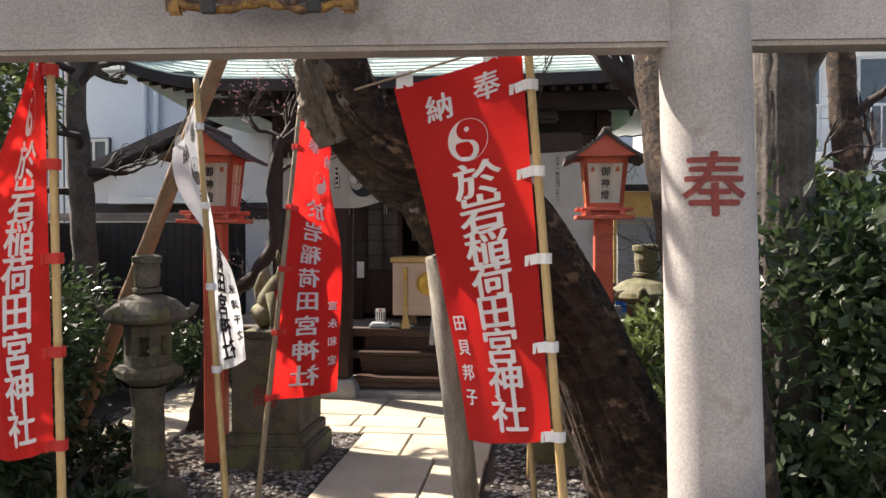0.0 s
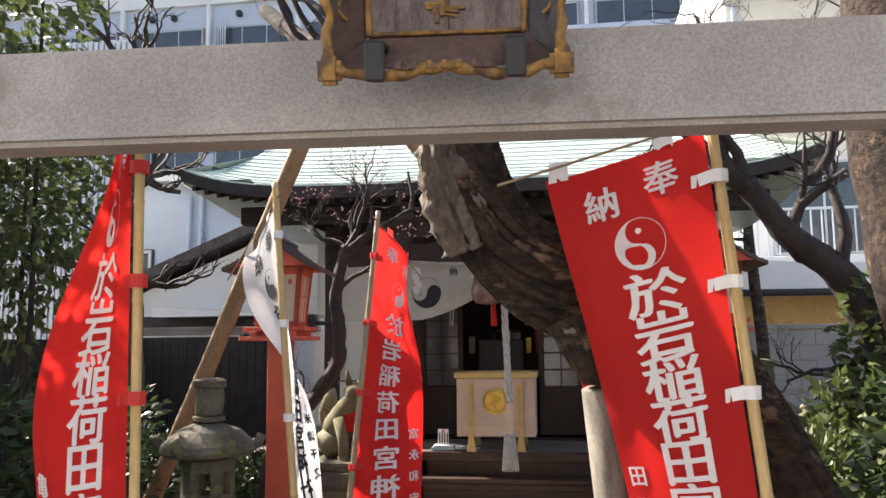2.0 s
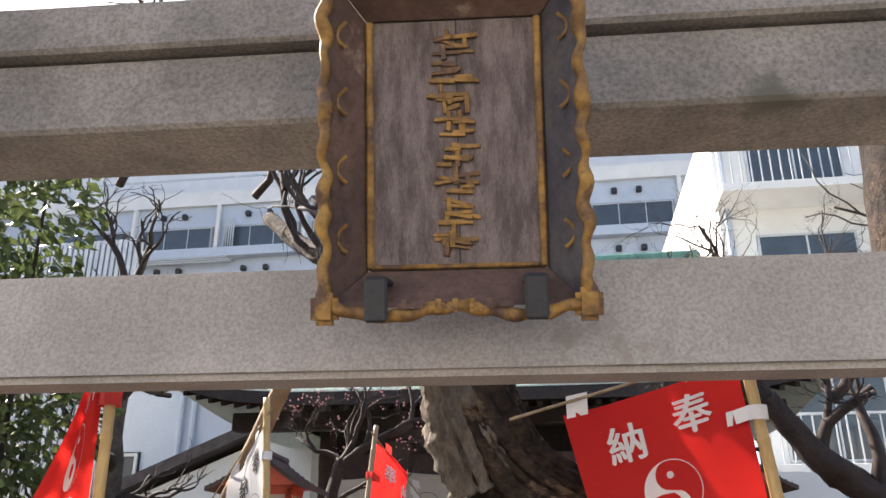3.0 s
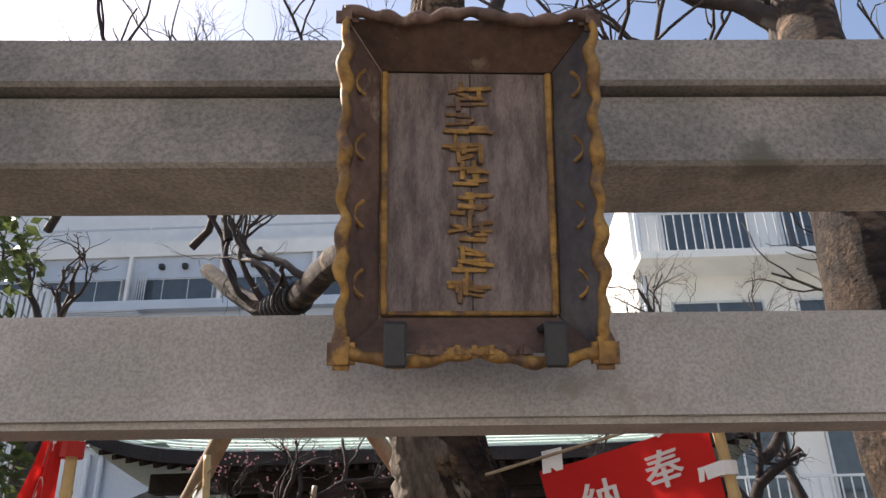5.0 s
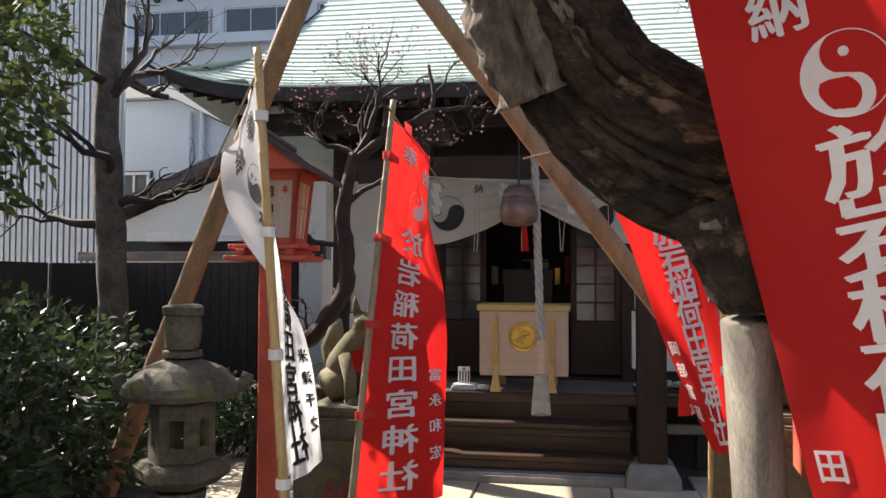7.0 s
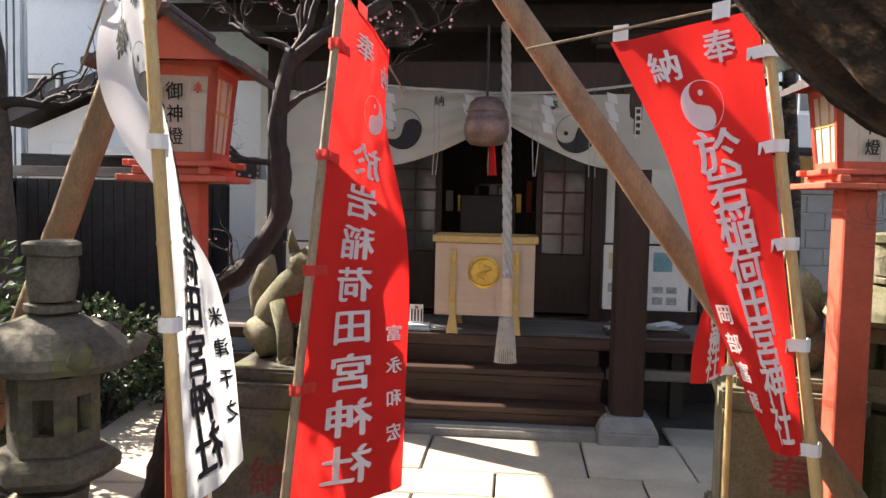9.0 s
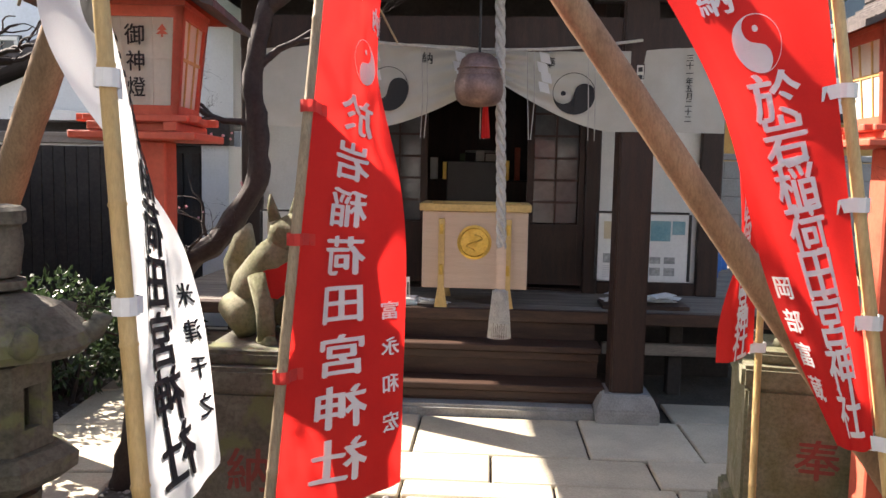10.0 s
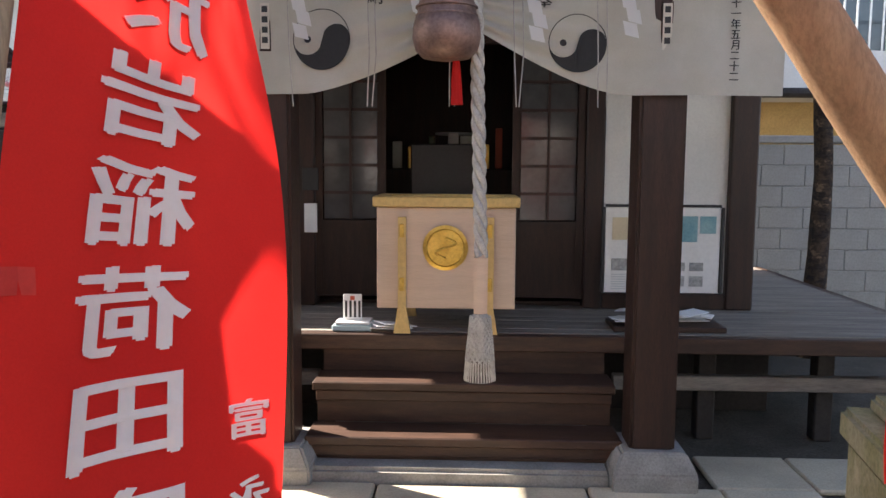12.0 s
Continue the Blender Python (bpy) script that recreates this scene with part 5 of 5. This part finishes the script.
for k in range(3):
    b = box(-.10, -.06, 0, .10, .06, .006)
    b.transform(pose(-.31 + .02 * k, 7.77, DECK_Z + .012 + .009 * k, 0, 4 + 3 * k, 10 + 14 * k))
    tagged(part("leaflet", b, M_TAPE), "white paper leaflet lying on the deck", "leaflet", "loose leaflets")
tagged(part("wall_notice", box(-.90, WALL_Y - .032, 1.10, -.82, WALL_Y - .022, 1.28, .002), M_TAPE), "small white notice pinned to the door post", "notice")
tagged(part("wall_notice", box(-.91, WALL_Y - .034, 1.36, -.81, WALL_Y - .022, 1.50, .003), M_BLACK), "small dark framed notice on the door post", "notice")
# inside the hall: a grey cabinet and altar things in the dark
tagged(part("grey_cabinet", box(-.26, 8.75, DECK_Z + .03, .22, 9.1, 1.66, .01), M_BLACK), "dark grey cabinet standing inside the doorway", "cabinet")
altar = thing("altar", (0, 9.9, DECK_Z), "dim altar with mirror, white papers and vases inside the hall", "altar")
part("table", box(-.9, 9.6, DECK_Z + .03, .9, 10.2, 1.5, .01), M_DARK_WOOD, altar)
part("mirror", lathe([(.02, 0), (.14, .004), (.14, .02), (.02, .024)], (0, 9.7, 1.75), 28), M_STEEL, altar)
for x, w, h, mt in ((-.42, .07, .2, M_TAPE), (-.32, .04, .16, M_BRASS), (.10, .10, .24, M_TAPE), (.24, .06, .18, M_BRASS), (.34, .05, .3, M_VERMILION), (-.16, .05, .24, M_LEAF), (.0, .08, .26, M_TAPE)):
    part("offering", box(x - w / 2, 9.55, 1.5, x + w / 2, 9.6, 1.5 + h, .006), mt, altar)

# ---- plants ----


def shrub(label, clumps, count, leaf, mt, stems=5, name="shrub", category="shrub"):
    c0 = Vector(clumps[0][0])
    t = thing(name, (c0.x, c0.y, 0), label, category)
    b = bmesh.new()
    for c, s in clumps:
        for k in range(stems):
            q = Vector(c) + Vector((random.uniform(-.6, .6) * s[0], random.uniform(-.6, .6) * s[1], random.uniform(-.2, .6) * s[2]))
            base = Vector((c0.x + random.uniform(-.15, .15), c0.y + random.uniform(-.15, .15), 0))
            tube([base, base.lerp(q, .5) + Vector((random.uniform(-.1, .1), random.uniform(-.1, .1), .05)), q], [.02, .014, .006], 6, into=b)
    part("stem", b, M_TWIG, t)
    vs, fs = [], []
    b = bmesh.new()
    for c, s in clumps:
        leaves(b, c, s, count, leaf, shell=.35)
    part("foliage", b, mt, t)["kind"] = "stuff"


random.seed(5)
shrub("dense dark evergreen shrubs along the garden edge", [((-2.5, 4.6, .75), (.75, .9, .75)), ((-2.9, 5.5, .75), (.7, .8, .7)), ((-2.0, 3.5, .55), (.6, .7, .6)), ((-1.75, 2.9, .95), (.4, .5, .7))], 3600, .075, M_LEAF)
# The third clump and the last two, out of view, are added for shade.
shrub("tall evergreen tree with small glossy leaves and added clumps that shade the garden", [((-2.05, 3.7, 2.35), (.55, .6, .7)), ((-2.8, 4.0, 2.5), (.7, .8, .7)), ((-2.0, 3.1, 3.2), (.7, .7, .5)), ((-3.3, 3.8, 2.4), (.8, .8, .9)), ((-1.9, 2.6, 2.3), (.4, .5, .5)), ((-4.0, 5.6, 3.2), (1.2, 1.0, .9)), ((-3.9, 4.6, 3.1), (.9, .8, .8))], 2600, .065, M_LEAF_LIGHT, name="evergreen_tree", category="tree")
shrub("glossy evergreen shrub in front of the tree trunk", [((2.25, 3.3, .9), (.62, .55, .85)), ((2.75, 3.9, 1.3), (.7, .6, .6)), ((2.0, 3.0, .4), (.4, .4, .4)), ((2.9, 3.1, .9), (.6, .6, .9))], 3400, .075, M_LEAF)
shrub("leafy green shrub beside the stone lantern", [((1.78, 4.25, .82), (.32, .36, .40)), ((2.15, 4.5, .95), (.4, .4, .55)), ((1.8, 3.8, .5), (.3, .3, .35)), ((2.6, 4.9, 1.5), (.5, .4, .6))], 1900, .075, M_LEAF_LIGHT)
shrub("low clipped round shrubs before the garden fence", [((-2.75, 7.3, .45), (.5, .45, .40)), ((-2.3, 7.7, .35), (.35, .35, .33)), ((-3.2, 7.0, .5), (.45, .4, .45))], 1900, .05, M_LEAF)
shrub("low ferny green plants at the foot of the tree", [((1.1, 3.3, .12), (.35, .3, .14)), ((.95, 2.75, .08), (.2, .3, .1))], 700, .09, M_LEAF_LIGHT, stems=2, name="low_plants", category="plant")
shrub("low green ground plants near the stone lantern", [((-1.25, 3.6, .10), (.4, .4, .13)), ((-1.75, 4.6, .15), (.3, .5, .18)), ((-1.3, 3.0, .10), (.4, .3, .12))], 700, .08, M_LEAF, stems=2, name="low_plants", category="plant")

random.seed(11)
plum = thing("plum_tree", (-1.6, 5.95, 0), "small old plum tree with twisted dark branches and first pink blossom", "tree")
path = curve_points([(-1.66, 5.95, -.05, .07), (-1.52, 5.92, .55, .055), (-1.38, 5.9, 1.04, .045), (-1.15, 5.88, 1.25, .042), (-.98, 5.9, 1.55, .038), (-1.0, 5.9, 2.0, .034), (-.93, 5.92, 2.35, .03)], 10)
part("trunk", tube([p[:3] for p in path], [p[3] * 1.25 for p in path], 20, rough=.28, freq=12, ridge=.08), M_TWIG, plum, smooth=True)
tips = []
for k, (s, d, ln, r) in enumerate((((-.93, 5.92, 2.33), (.7, -.1, .6), .42, .03), ((-.93, 5.92, 2.33), (-.5, .2, .7), .36, .028), ((-1.0, 5.9, 2.0), (.9, -.2, .5), .42, .026), ((-.98, 5.9, 1.75), (-.6, -.2, .6), .4, .024),
                                  ((-.93, 5.92, 2.3), (.2, .3, .9), .38, .028), ((-.6, 5.85, 2.5), (.9, .1, .45), .38, .026), ((-.45, 5.85, 2.55), (.6, -.1, .8), .36, .024), ((-.75, 5.88, 2.45), (.2, -.2, .9), .36, .024),
                                  ((-1.36, 5.9, 1.08), (.2, -.4, .8), .24, .014), ((-1.2, 5.9, 1.22), (-.3, -.3, .7), .24, .013), ((-1.5, 5.92, .7), (-.5, -.3, .5), .28, .014))):
    b = bmesh.new()
    twigs(b, s, d, ln, r * .8, 6 if k < 8 else 4, .7, .42, tips, 5, .3)
    part("branch", b, M_TWIG, plum, smooth=True)
b = tube([p[:3] for p in curve_points([(-.93, 5.92, 2.30, .034), (-.72, 5.88, 2.44, .032), (-.42, 5.85, 2.56, .024)], 6)], [.034] * 6 + [.028] * 7, 10, rough=.15, freq=12)
part("limb", b, M_TWIG, plum, smooth=True)
b = bmesh.new()
for p in tips:
    if random.random() < .05:
        for k in range(2):
            q = p + Vector([random.uniform(-.03, .03) for _ in range(3)])
            o = bmesh.ops.create_icosphere(b, subdivisions=1, radius=random.uniform(.004, .009), matrix=Matrix.Translation(q))
part("blossom", b, M_BLOSSOM, plum)["kind"] = "stuff"

random.seed(33)
right_tree = thing("bare_tree", (2.5, 5.0, 0), "old pollarded plum with thick dark limbs and crowded bare twigs", "tree")
path = curve_points([(2.52, 5.0, -.05, .13), (2.47, 4.98, .8, .11), (2.36, 4.95, 1.55, .10), (2.15, 4.9, 1.98, .085), (1.9, 4.85, 2.18, .07), (1.66, 4.82, 2.5, .055)], 10)
part("trunk", tube([p[:3] for p in path], [p[3] for p in path], 22, rough=.25, freq=9, ridge=.05), M_TWIG, right_tree, smooth=True)
for start, way, ln, r in (((1.66, 4.82, 2.48), (-.7, -.1, .7), .5, .042), ((1.66, 4.82, 2.48), (.1, .2, .9), .5, .04), ((1.9, 4.85, 2.18), (-.2, .3, .9), .5, .04), ((2.15, 4.9, 1.98), (.2, -.2, .9), .55, .045), ((2.3, 4.93, 1.7), (.7, -.3, .7), .55, .045),
                          ((1.4, 4.8, 2.75), (-.8, .1, .5), .45, .034), ((1.4, 4.8, 2.75), (-.1, -.3, .9), .45, .032), ((2.0, 4.88, 2.5), (.5, .2, .8), .5, .036), ((2.36, 4.95, 1.55), (-.8, -.4, .2), .4, .03)):
    b = bmesh.new()
    twigs(b, start, way, ln, r, 5, .75, .45, None, 5, .2)
    part("branch", b, M_TWIG, right_tree, smooth=True)
b = tube([(1.66, 4.82, 2.47), (1.52, 4.81, 2.6), (1.40, 4.80, 2.76)], [.05, .044, .036], 12, rough=.2, freq=12)
part("limb", b, M_TWIG, right_tree, smooth=True)

random.seed(21)
for (x, y, h, r, lab) in ((-3.05, 6.6, 4.0, .11, "pollarded garden tree with knobbly bare branches"), (-3.7, 5.2, 4.6, .13, "bare garden tree with rough branches"), (3.5, 6.4, 4.4, .12, "bare pollarded tree with clustered twigs"), (2.88, 10.0, 4.2, .07, "thin bare tree beside the block wall")):
    t = thing("bare_tree", (x, y, 0), lab, "tree")
    path = curve_points([(x, y, -.05, r * 1.3), (x + .05, y, h * .35, r), (x - .04, y + .03, h * .7, r * .85), (x + .06, y, h, r * .6)], 8)
    part("trunk", tube([p[:3] for p in path], [p[3] for p in path], 18, rough=.2, freq=7), M_BARK_GREY if x < 0 else M_BARK, t, smooth=True)
    for k in range(9):
        z = h * random.uniform(.42, 1.0)
        b = bmesh.new()
        twigs(b, (x, y, z), (random.uniform(-1, 1), random.uniform(-1, .5), random.uniform(.1, .8)), random.uniform(.45, .7), r * .38, 3, .75, .45, None, 5, .3)
        part("branch", b, M_TWIG, t, smooth=True)
for k, (p, d) in enumerate((((-1.3, 4.9, 3.9), (.3, -.4, .6)), ((-1.6, 4.6, 4.2), (.7, -.2, .5)), ((-.9, 4.4, 3.7), (.2, -.2, 1)), ((-2.2, 4.8, 4.0), (.6, -.3, .7)), ((-.4, 4.2, 3.8), (.5, .1, .9)))):
    b = bmesh.new()
    twigs(b, p, d, .75, .03, 4, .75, .4, None, 5, .3)
    part("branch", b, M_TWIG, tree, smooth=True)
# bound branch of the old tree held by the props
b = bmesh.new()
pth = curve_points([(.28, 2.63, 2.8, .06), (-.05, 3.2, 3.02, .06), (-.44, 4.1, 3.2, .06), (-.75, 4.5, 3.34, .055), (-1.15, 4.8, 3.7, .045)], 8)
tube([p[:3] for p in pth], [p[3] for p in pth], 16, into=b, rough=.2, freq=8)
part("limb", b, M_BARK, tree, smooth=True)
for k in range(6):
    p = pth[12 + 3 * k]
    b = bmesh.new()
    twigs(b, p[:3], (random.uniform(-1, .3), random.uniform(-.3, .8), random.uniform(.2, 1)), .55, .022, 3, .7, .4)
    part("branch", b, M_TWIG, tree, smooth=True)
wrap = bmesh.new()
for k in range(7):
    c = Vector(pth[15][:3]).lerp(Vector(pth[20][:3]), k / 6)
    d = (Vector(pth[20][:3]) - Vector(pth[15][:3])).normalized()
    s = d.orthogonal().normalized()
    o = d.cross(s)
    tube([c + (s * math.cos(a) + o * math.sin(a)) * .072 for a in np.linspace(0, 2 * math.pi, 15)], .011, 6, into=wrap, cap=False)
tagged(part("rope_binding", wrap, M_BLACK), "black rope wound round the propped branch", "rope")

# ---- gravel ----
random.seed(3)
vs, fs = [], []
for x0, x1, y0, y1, n in ((-1.3, -.30, 4.0, 5.9, 1500), (-2.6, -1.5, 5.2, 8.2, 1800), (.80, 1.6, 4.4, 6.0, 900), (-1.2, -.28, 1.9, 4.0, 700)):
    for _ in range(n):
        x, y, r = random.uniform(x0, x1), random.uniform(y0, y1), random.uniform(.008, .022)
        k = len(vs)
        a = random.uniform(0, 3)
        for i in range(4):
            vs.append((x + r * 1.3 * math.cos(a + i * 1.57), y + r * math.sin(a + i * 1.57), .006 + r * .3))
        vs.append((x + r * .2, y, .006 + r * .85))
        fs += [(k + i, k + (i + 1) % 4, k + 4) for i in range(4)]
me = bpy.data.meshes.new("gravel")
me.from_pydata(vs, [], fs)
me.materials.append(M_GRAVEL)
tagged(new("gravel", me), "loose grey gravel beside the stone path", "gravel", kind="stuff")
edge = thing("side_path", (-2.1, 6.4, 0), "pale concrete garden path along the fence", "path", kind="structure")
for k in range(7):
    b = box(-.33, -.36, 0, .33, .36, .028, .008)
    b.transform(pose(-1.95 - .08 * k, 4.9 + k * .74, .001, 0, 0, 6))
    part("paving_slab", b, M_PAVING, edge)

# ---- fences, low wall ----
fence = thing("garden_fence", (-3.6, 7.6, 0), "dark weathered slatted garden fence", "fence")
part("rail", box(-4.6, 8.52, 1.74, -2.45, 8.58, 1.83, .006), M_DECK_WOOD, fence)
part("rail", box(-4.6, 8.52, .95, -2.45, 8.58, 1.03, .006), M_EAVE, fence)
for k in range(22):
    x = -4.6 + k * .098
    part("slat", box(x, 8.50, .05, x + .094, 8.518, 1.72, .004), M_EAVE, fence)
for k in range(5):
    y = 4.3 + k * 1.05
    part("side_panel", box(-4.15, y, .02, -4.11, y + 1.0, 1.7, .006), M_EAVE, fence)
rail = thing("low_gate_wall", (1.9, 1.45, 0), "low dark wooden barrier with a white notice beside the torii", "barrier")
part("top_rail", box(1.22, 1.36, .93, 2.7, 1.52, .995, .008), M_EAVE, rail)
for x in (1.3, 2.0, 2.65):
    part("leg", box(x - .04, 1.40, 0, x + .04, 1.48, .93, .006), M_EAVE, rail)
part("notice", box(1.55, 1.37, .997, 1.85, 1.50, 1.003, .001), M_TAPE, rail, "white paper notice")

# ---- neighbouring houses ----


def house_window(x0, x1, z0, z1, y, parent, frame_mt=None, bars=1):
    w = part("window", box(x0, y - .03, z0, x1, y + .04, z0 + .05, .005), frame_mt or M_STEEL, parent)
    for a in ((x0, z1 - .05, x1, z1), (x0, z0 + .05, x0 + .05, z1 - .05), (x1 - .05, z0 + .05, x1, z1 - .05)):
        part("frame", box(a[0], y - .03, a[1], a[2], y + .04, a[3], .004), frame_mt or M_STEEL, w)
    for i in range(bars):
        x = x0 + (x1 - x0) * (i + 1) / (bars + 1)
        part("mullion", box(x - .02, y - .02, z0 + .05, x + .02, y + .03, z1 - .05), frame_mt or M_STEEL, w)
    part("pane", box(x0 + .05, y + .006, z0 + .05, x1 - .05, y + .016, z1 - .05), M_DARK_GLASS, w)


def prism(pts, y0, y1):
    """An outline in x and z, drawn out in y."""
    b = bmesh.new()
    f0, f1 = [b.verts.new((x, y0, z)) for x, z in pts], [b.verts.new((x, y1, z)) for x, z in pts]
    b.faces.new(f0), b.faces.new(f1[::-1])
    n = len(pts)
    for i in range(n):
        b.faces.new((f0[i], f1[i], f1[(i + 1) % n], f0[(i + 1) % n]))
    bmesh.ops.recalc_face_normals(b, faces=b.faces[:])
    return b


gh = thing("grey_house", (-5, 12, 0), "pale blue-grey rendered house with a sloping roof edge", "house")
part("wall", prism([(-9, 0), (-3.0, 0), (-3.0, 3.0), (-5.4, 4.2), (-9, 4.2)], 12, 17), M_BLUE_WALL, gh)
part("roof_edge", prism([(-2.85, 2.98), (-2.85, 3.16), (-5.4, 4.38), (-9.1, 4.38), (-9.1, 4.22), (-5.42, 4.22)], 11.85, 17), M_WHITE_WALL, gh)
for x in (-5.15, -4.95):
    part("drain_pipe", tube([(x, 11.94, .2), (x, 11.94, 4.0)], .04, 10), M_BLUE_WALL, gh)
part("window_recess", box(-6.3, 11.97, 2.0, -5.75, 11.995, 3.15), M_BLACK, gh)
house_window(-6.28, -5.77, 2.02, 3.13, 11.96, gh)

wh = thing("white_house", (-3.4, 9.9, 0), "white plastered house with a dark doorway and tiled gable", "house")
part("wall", prism([(-4.9, 0), (-3.42, 0), (-3.42, 1.78), (-4.9, 1.78)], 9.9, 11.6), M_WHITE_WALL, wh)
part("wall", prism([(-2.72, 0), (-2.45, 0), (-2.45, 1.78), (-2.72, 1.78)], 9.9, 11.6), M_WHITE_WALL, wh)
part("gable_wall", prism([(-4.9, 2.0), (-2.4, 2.0), (-2.4, 3.0), (-2.75, 3.12), (-4.9, 2.25)], 9.9, 11.6), M_WHITE_WALL, wh)
part("door_header", box(-4.95, 9.84, 1.78, -2.42, 9.99, 2.0, .01), M_EAVE, wh)
part("door", box(-3.42, 10.05, 0.02, -2.72, 10.1, 1.78, .004), M_BLACK, wh, "black panelled door")
for k in range(4):
    part("door_slat", box(-3.38 + k * .17, 10.03, .1, -3.30 + k * .17, 10.049, 1.7, .003), M_EAVE, wh)
part("roof", prism([(-5.05, 2.28), (-2.75, 3.22), (-2.2, 3.0), (-2.2, 3.1), (-2.75, 3.36), (-5.05, 2.42)], 9.7, 11.8), M_SHINGLE, wh, "dark tiled roof")
part("canopy", prism([(-4.4, 1.98), (-3.0, 1.98), (-3.0, 2.02), (-4.4, 2.1)], 9.5, 9.84), M_STEEL, wh)
part("sign", box(-3.3, 9.82, 1.82, -2.8, 9.838, 1.95, .003), M_BLACK, wh)

# concrete block wall on the right, block by block
bw = thing("block_wall", (3.6, 11, 0), "grey concrete block garden wall", "wall", kind="structure")
proto = None
for row in range(9):
    for col in range(9):
        x0 = 2.2 + col * .40 + (.2 if row % 2 else 0)
        if proto is None:
            proto = part("block", box(-.196, 0, 0, .196, .12, .188, .006), M_CONCRETE, bw)
            me = proto.data
            proto.location = (x0 + .2, 11.0, row * .194)
        else:
            o = new("block", me)
            o.parent = bw
            o.matrix_parent_inverse = Matrix.Translation(-bw.location)
            o.location = (x0 + .2, 11.0, row * .194)
part("mortar", box(2.2, 11.01, 0, 6.0, 11.11, 1.74), M_CONCRETE, bw)
part("coping", box(2.2, 10.98, 1.75, 6.0, 11.14, 1.82, .01), M_CONCRETE, bw)
shed = thing("lean_to_roof", (4.4, 12.4, 0), "white eaves and canopy of a neighbouring house", "house")
part("wall", box(2.3, 12.6, 0, 8, 12.7, 2.25), M_YELLOW_WOOD, shed, "yellowish boarded wall")
part("eave", prism([(2.1, 2.25), (8.2, 2.25), (8.2, 2.5), (2.1, 2.75)], 11.6, 14), M_WHITE_WALL, shed)
part("gutter", tube([(2.1, 11.55, 2.26), (8.2, 11.55, 2.24)], .05, 10), M_EAVE, shed)
wb = thing("white_apartment_house", (7, 17, 0), "white apartment house with railed balconies", "building")
part("wall", box(4.2, 17, 0, 16, 26, 11), M_WHITE_WALL, wb)
for k in range(3):
    z = 3.0 + k * 2.8
    s = part("balcony", box(4.1, 15.9, z, 15.8, 17, z + .18, .01), M_WHITE_WALL, wb)
    part("rail", box(4.12, 15.93, z + 1.05, 15.8, 15.97, z + 1.1, .005), M_STEEL, s)
    for i in range(60):
        x = 4.14 + i * .195
        part("baluster", box(x, 15.94, z + .18, x + .025, 15.96, z + 1.05), M_STEEL, s)
    for i in range(4):
        house_window(4.9 + i * 2.7, 6.9 + i * 2.7, z + .3, z + 2.2, 16.96, wb)
part("drain_pipe", tube([(4.35, 16.9, 0), (4.35, 16.9, 11)], .07, 10), M_BLUE_WALL, wb)
tagged(part("blue_sheet", box(2.05, 9.6, DECK_Z + .001, 2.3, 9.9, .95, .08, seg=3), mat("blue_plastic", (.03, .16, .5), .45, var=.2, bump=.2)), "crumpled blue plastic sheet on the side deck", "sheet")

# large apartment block far behind
ab = thing("apartment_block", (-8, 37, 0), "long pale grey-blue apartment block with rows of windows", "building")
part("wall", box(-48, 37.1, 0, 24, 50, 19.2), M_BLUE_WALL, ab)
part("upper_storey", box(-46, 40.5, 19.2, 24, 49, 29), M_WHITE_WALL, ab)
part("parapet", box(-48.2, 36.9, 18.9, 24.2, 37.2, 19.7), M_WHITE_WALL, ab)
for k in range(5):
    z = 18.9 - k * 3.05
    part("floor_band", box(-48.2, 36.55, z - 3.05, 24.2, 37.1, z - 2.55, .02), M_BLUE_WALL, ab)
    for i in range(15):
        x = -44.6 + i * 4.72
        part("window_recess", box(x - .1, 37.02, z - 2.5, x + 4.0, 37.095, z - 1.2), M_CONCRETE, ab)
        house_window(x, x + 3.9, z - 2.45, z - 1.25, 37.0, ab, bars=2)
        if k < 2:
            for dx in (1.0, 2.2):
                part("vent_hood", box(x + dx, 36.8, z - .75, x + dx + .28, 37.09, z - .45, .05), M_BLACK, ab)
        if k == 0:
            part("drain_pipe", box(x - .55, 36.75, z - 2.5, x - .35, 37.09, z - .05, .04), M_WHITE_WALL, ab)
for k in range(5):
    part("service_pipe", tube([(-27, 36.6, 16.05 - .12 * k), (-16.2 + .12 * k, 36.6, 16.05 - .12 * k), (-16.2 + .12 * k, 36.6, 17.9)], .05, 8), M_STEEL, ab)
for k in range(12):
    part("roof_rail", box(-46 + k * 6, 37.0, 20.5, -40.1 + k * 6, 37.05, 20.6), M_STEEL, ab)
# ribbed grey shed side at the left
rs = thing("ribbed_wall", (-7.5, 10.5, 0), "grey corrugated metal wall of a neighbouring building", "wall", kind="structure")
for k in range(40):
    x = -9.2 + k * .09
    part("rib", box(x, 10.9, 0, x + .06, 10.96, 6.2), M_STEEL, rs)
part("sheet", box(-9.3, 10.962, 0, -5.6, 11.0, 6.2), M_STEEL, rs)

# street side behind the walker; the pale wall is added, unseen, to bounce sunlight
M_ASPHALT = mat("asphalt", (0.06, 0.06, 0.06), .9, (.045, .045, .046), scale=3, fine=120, var=.3, bump=.4)
tagged(part("road", box(-40, -7.5, .001, 40, -.9, .012), M_ASPHALT), "grey asphalt street before the torii", "road", kind="structure")
tagged(part("facade_south", box(-40, -13, 0, 40, -9.2, 7), M_WHITE_WALL), "plain pale unseen wall across the street, added to bounce light", "wall", kind="structure")
tagged(part("pavement_strip", box(-40, -9.2, 0, 40, -7.5, .12, .01), M_CONCRETE), "concrete pavement across the street", "pavement", kind="structure")
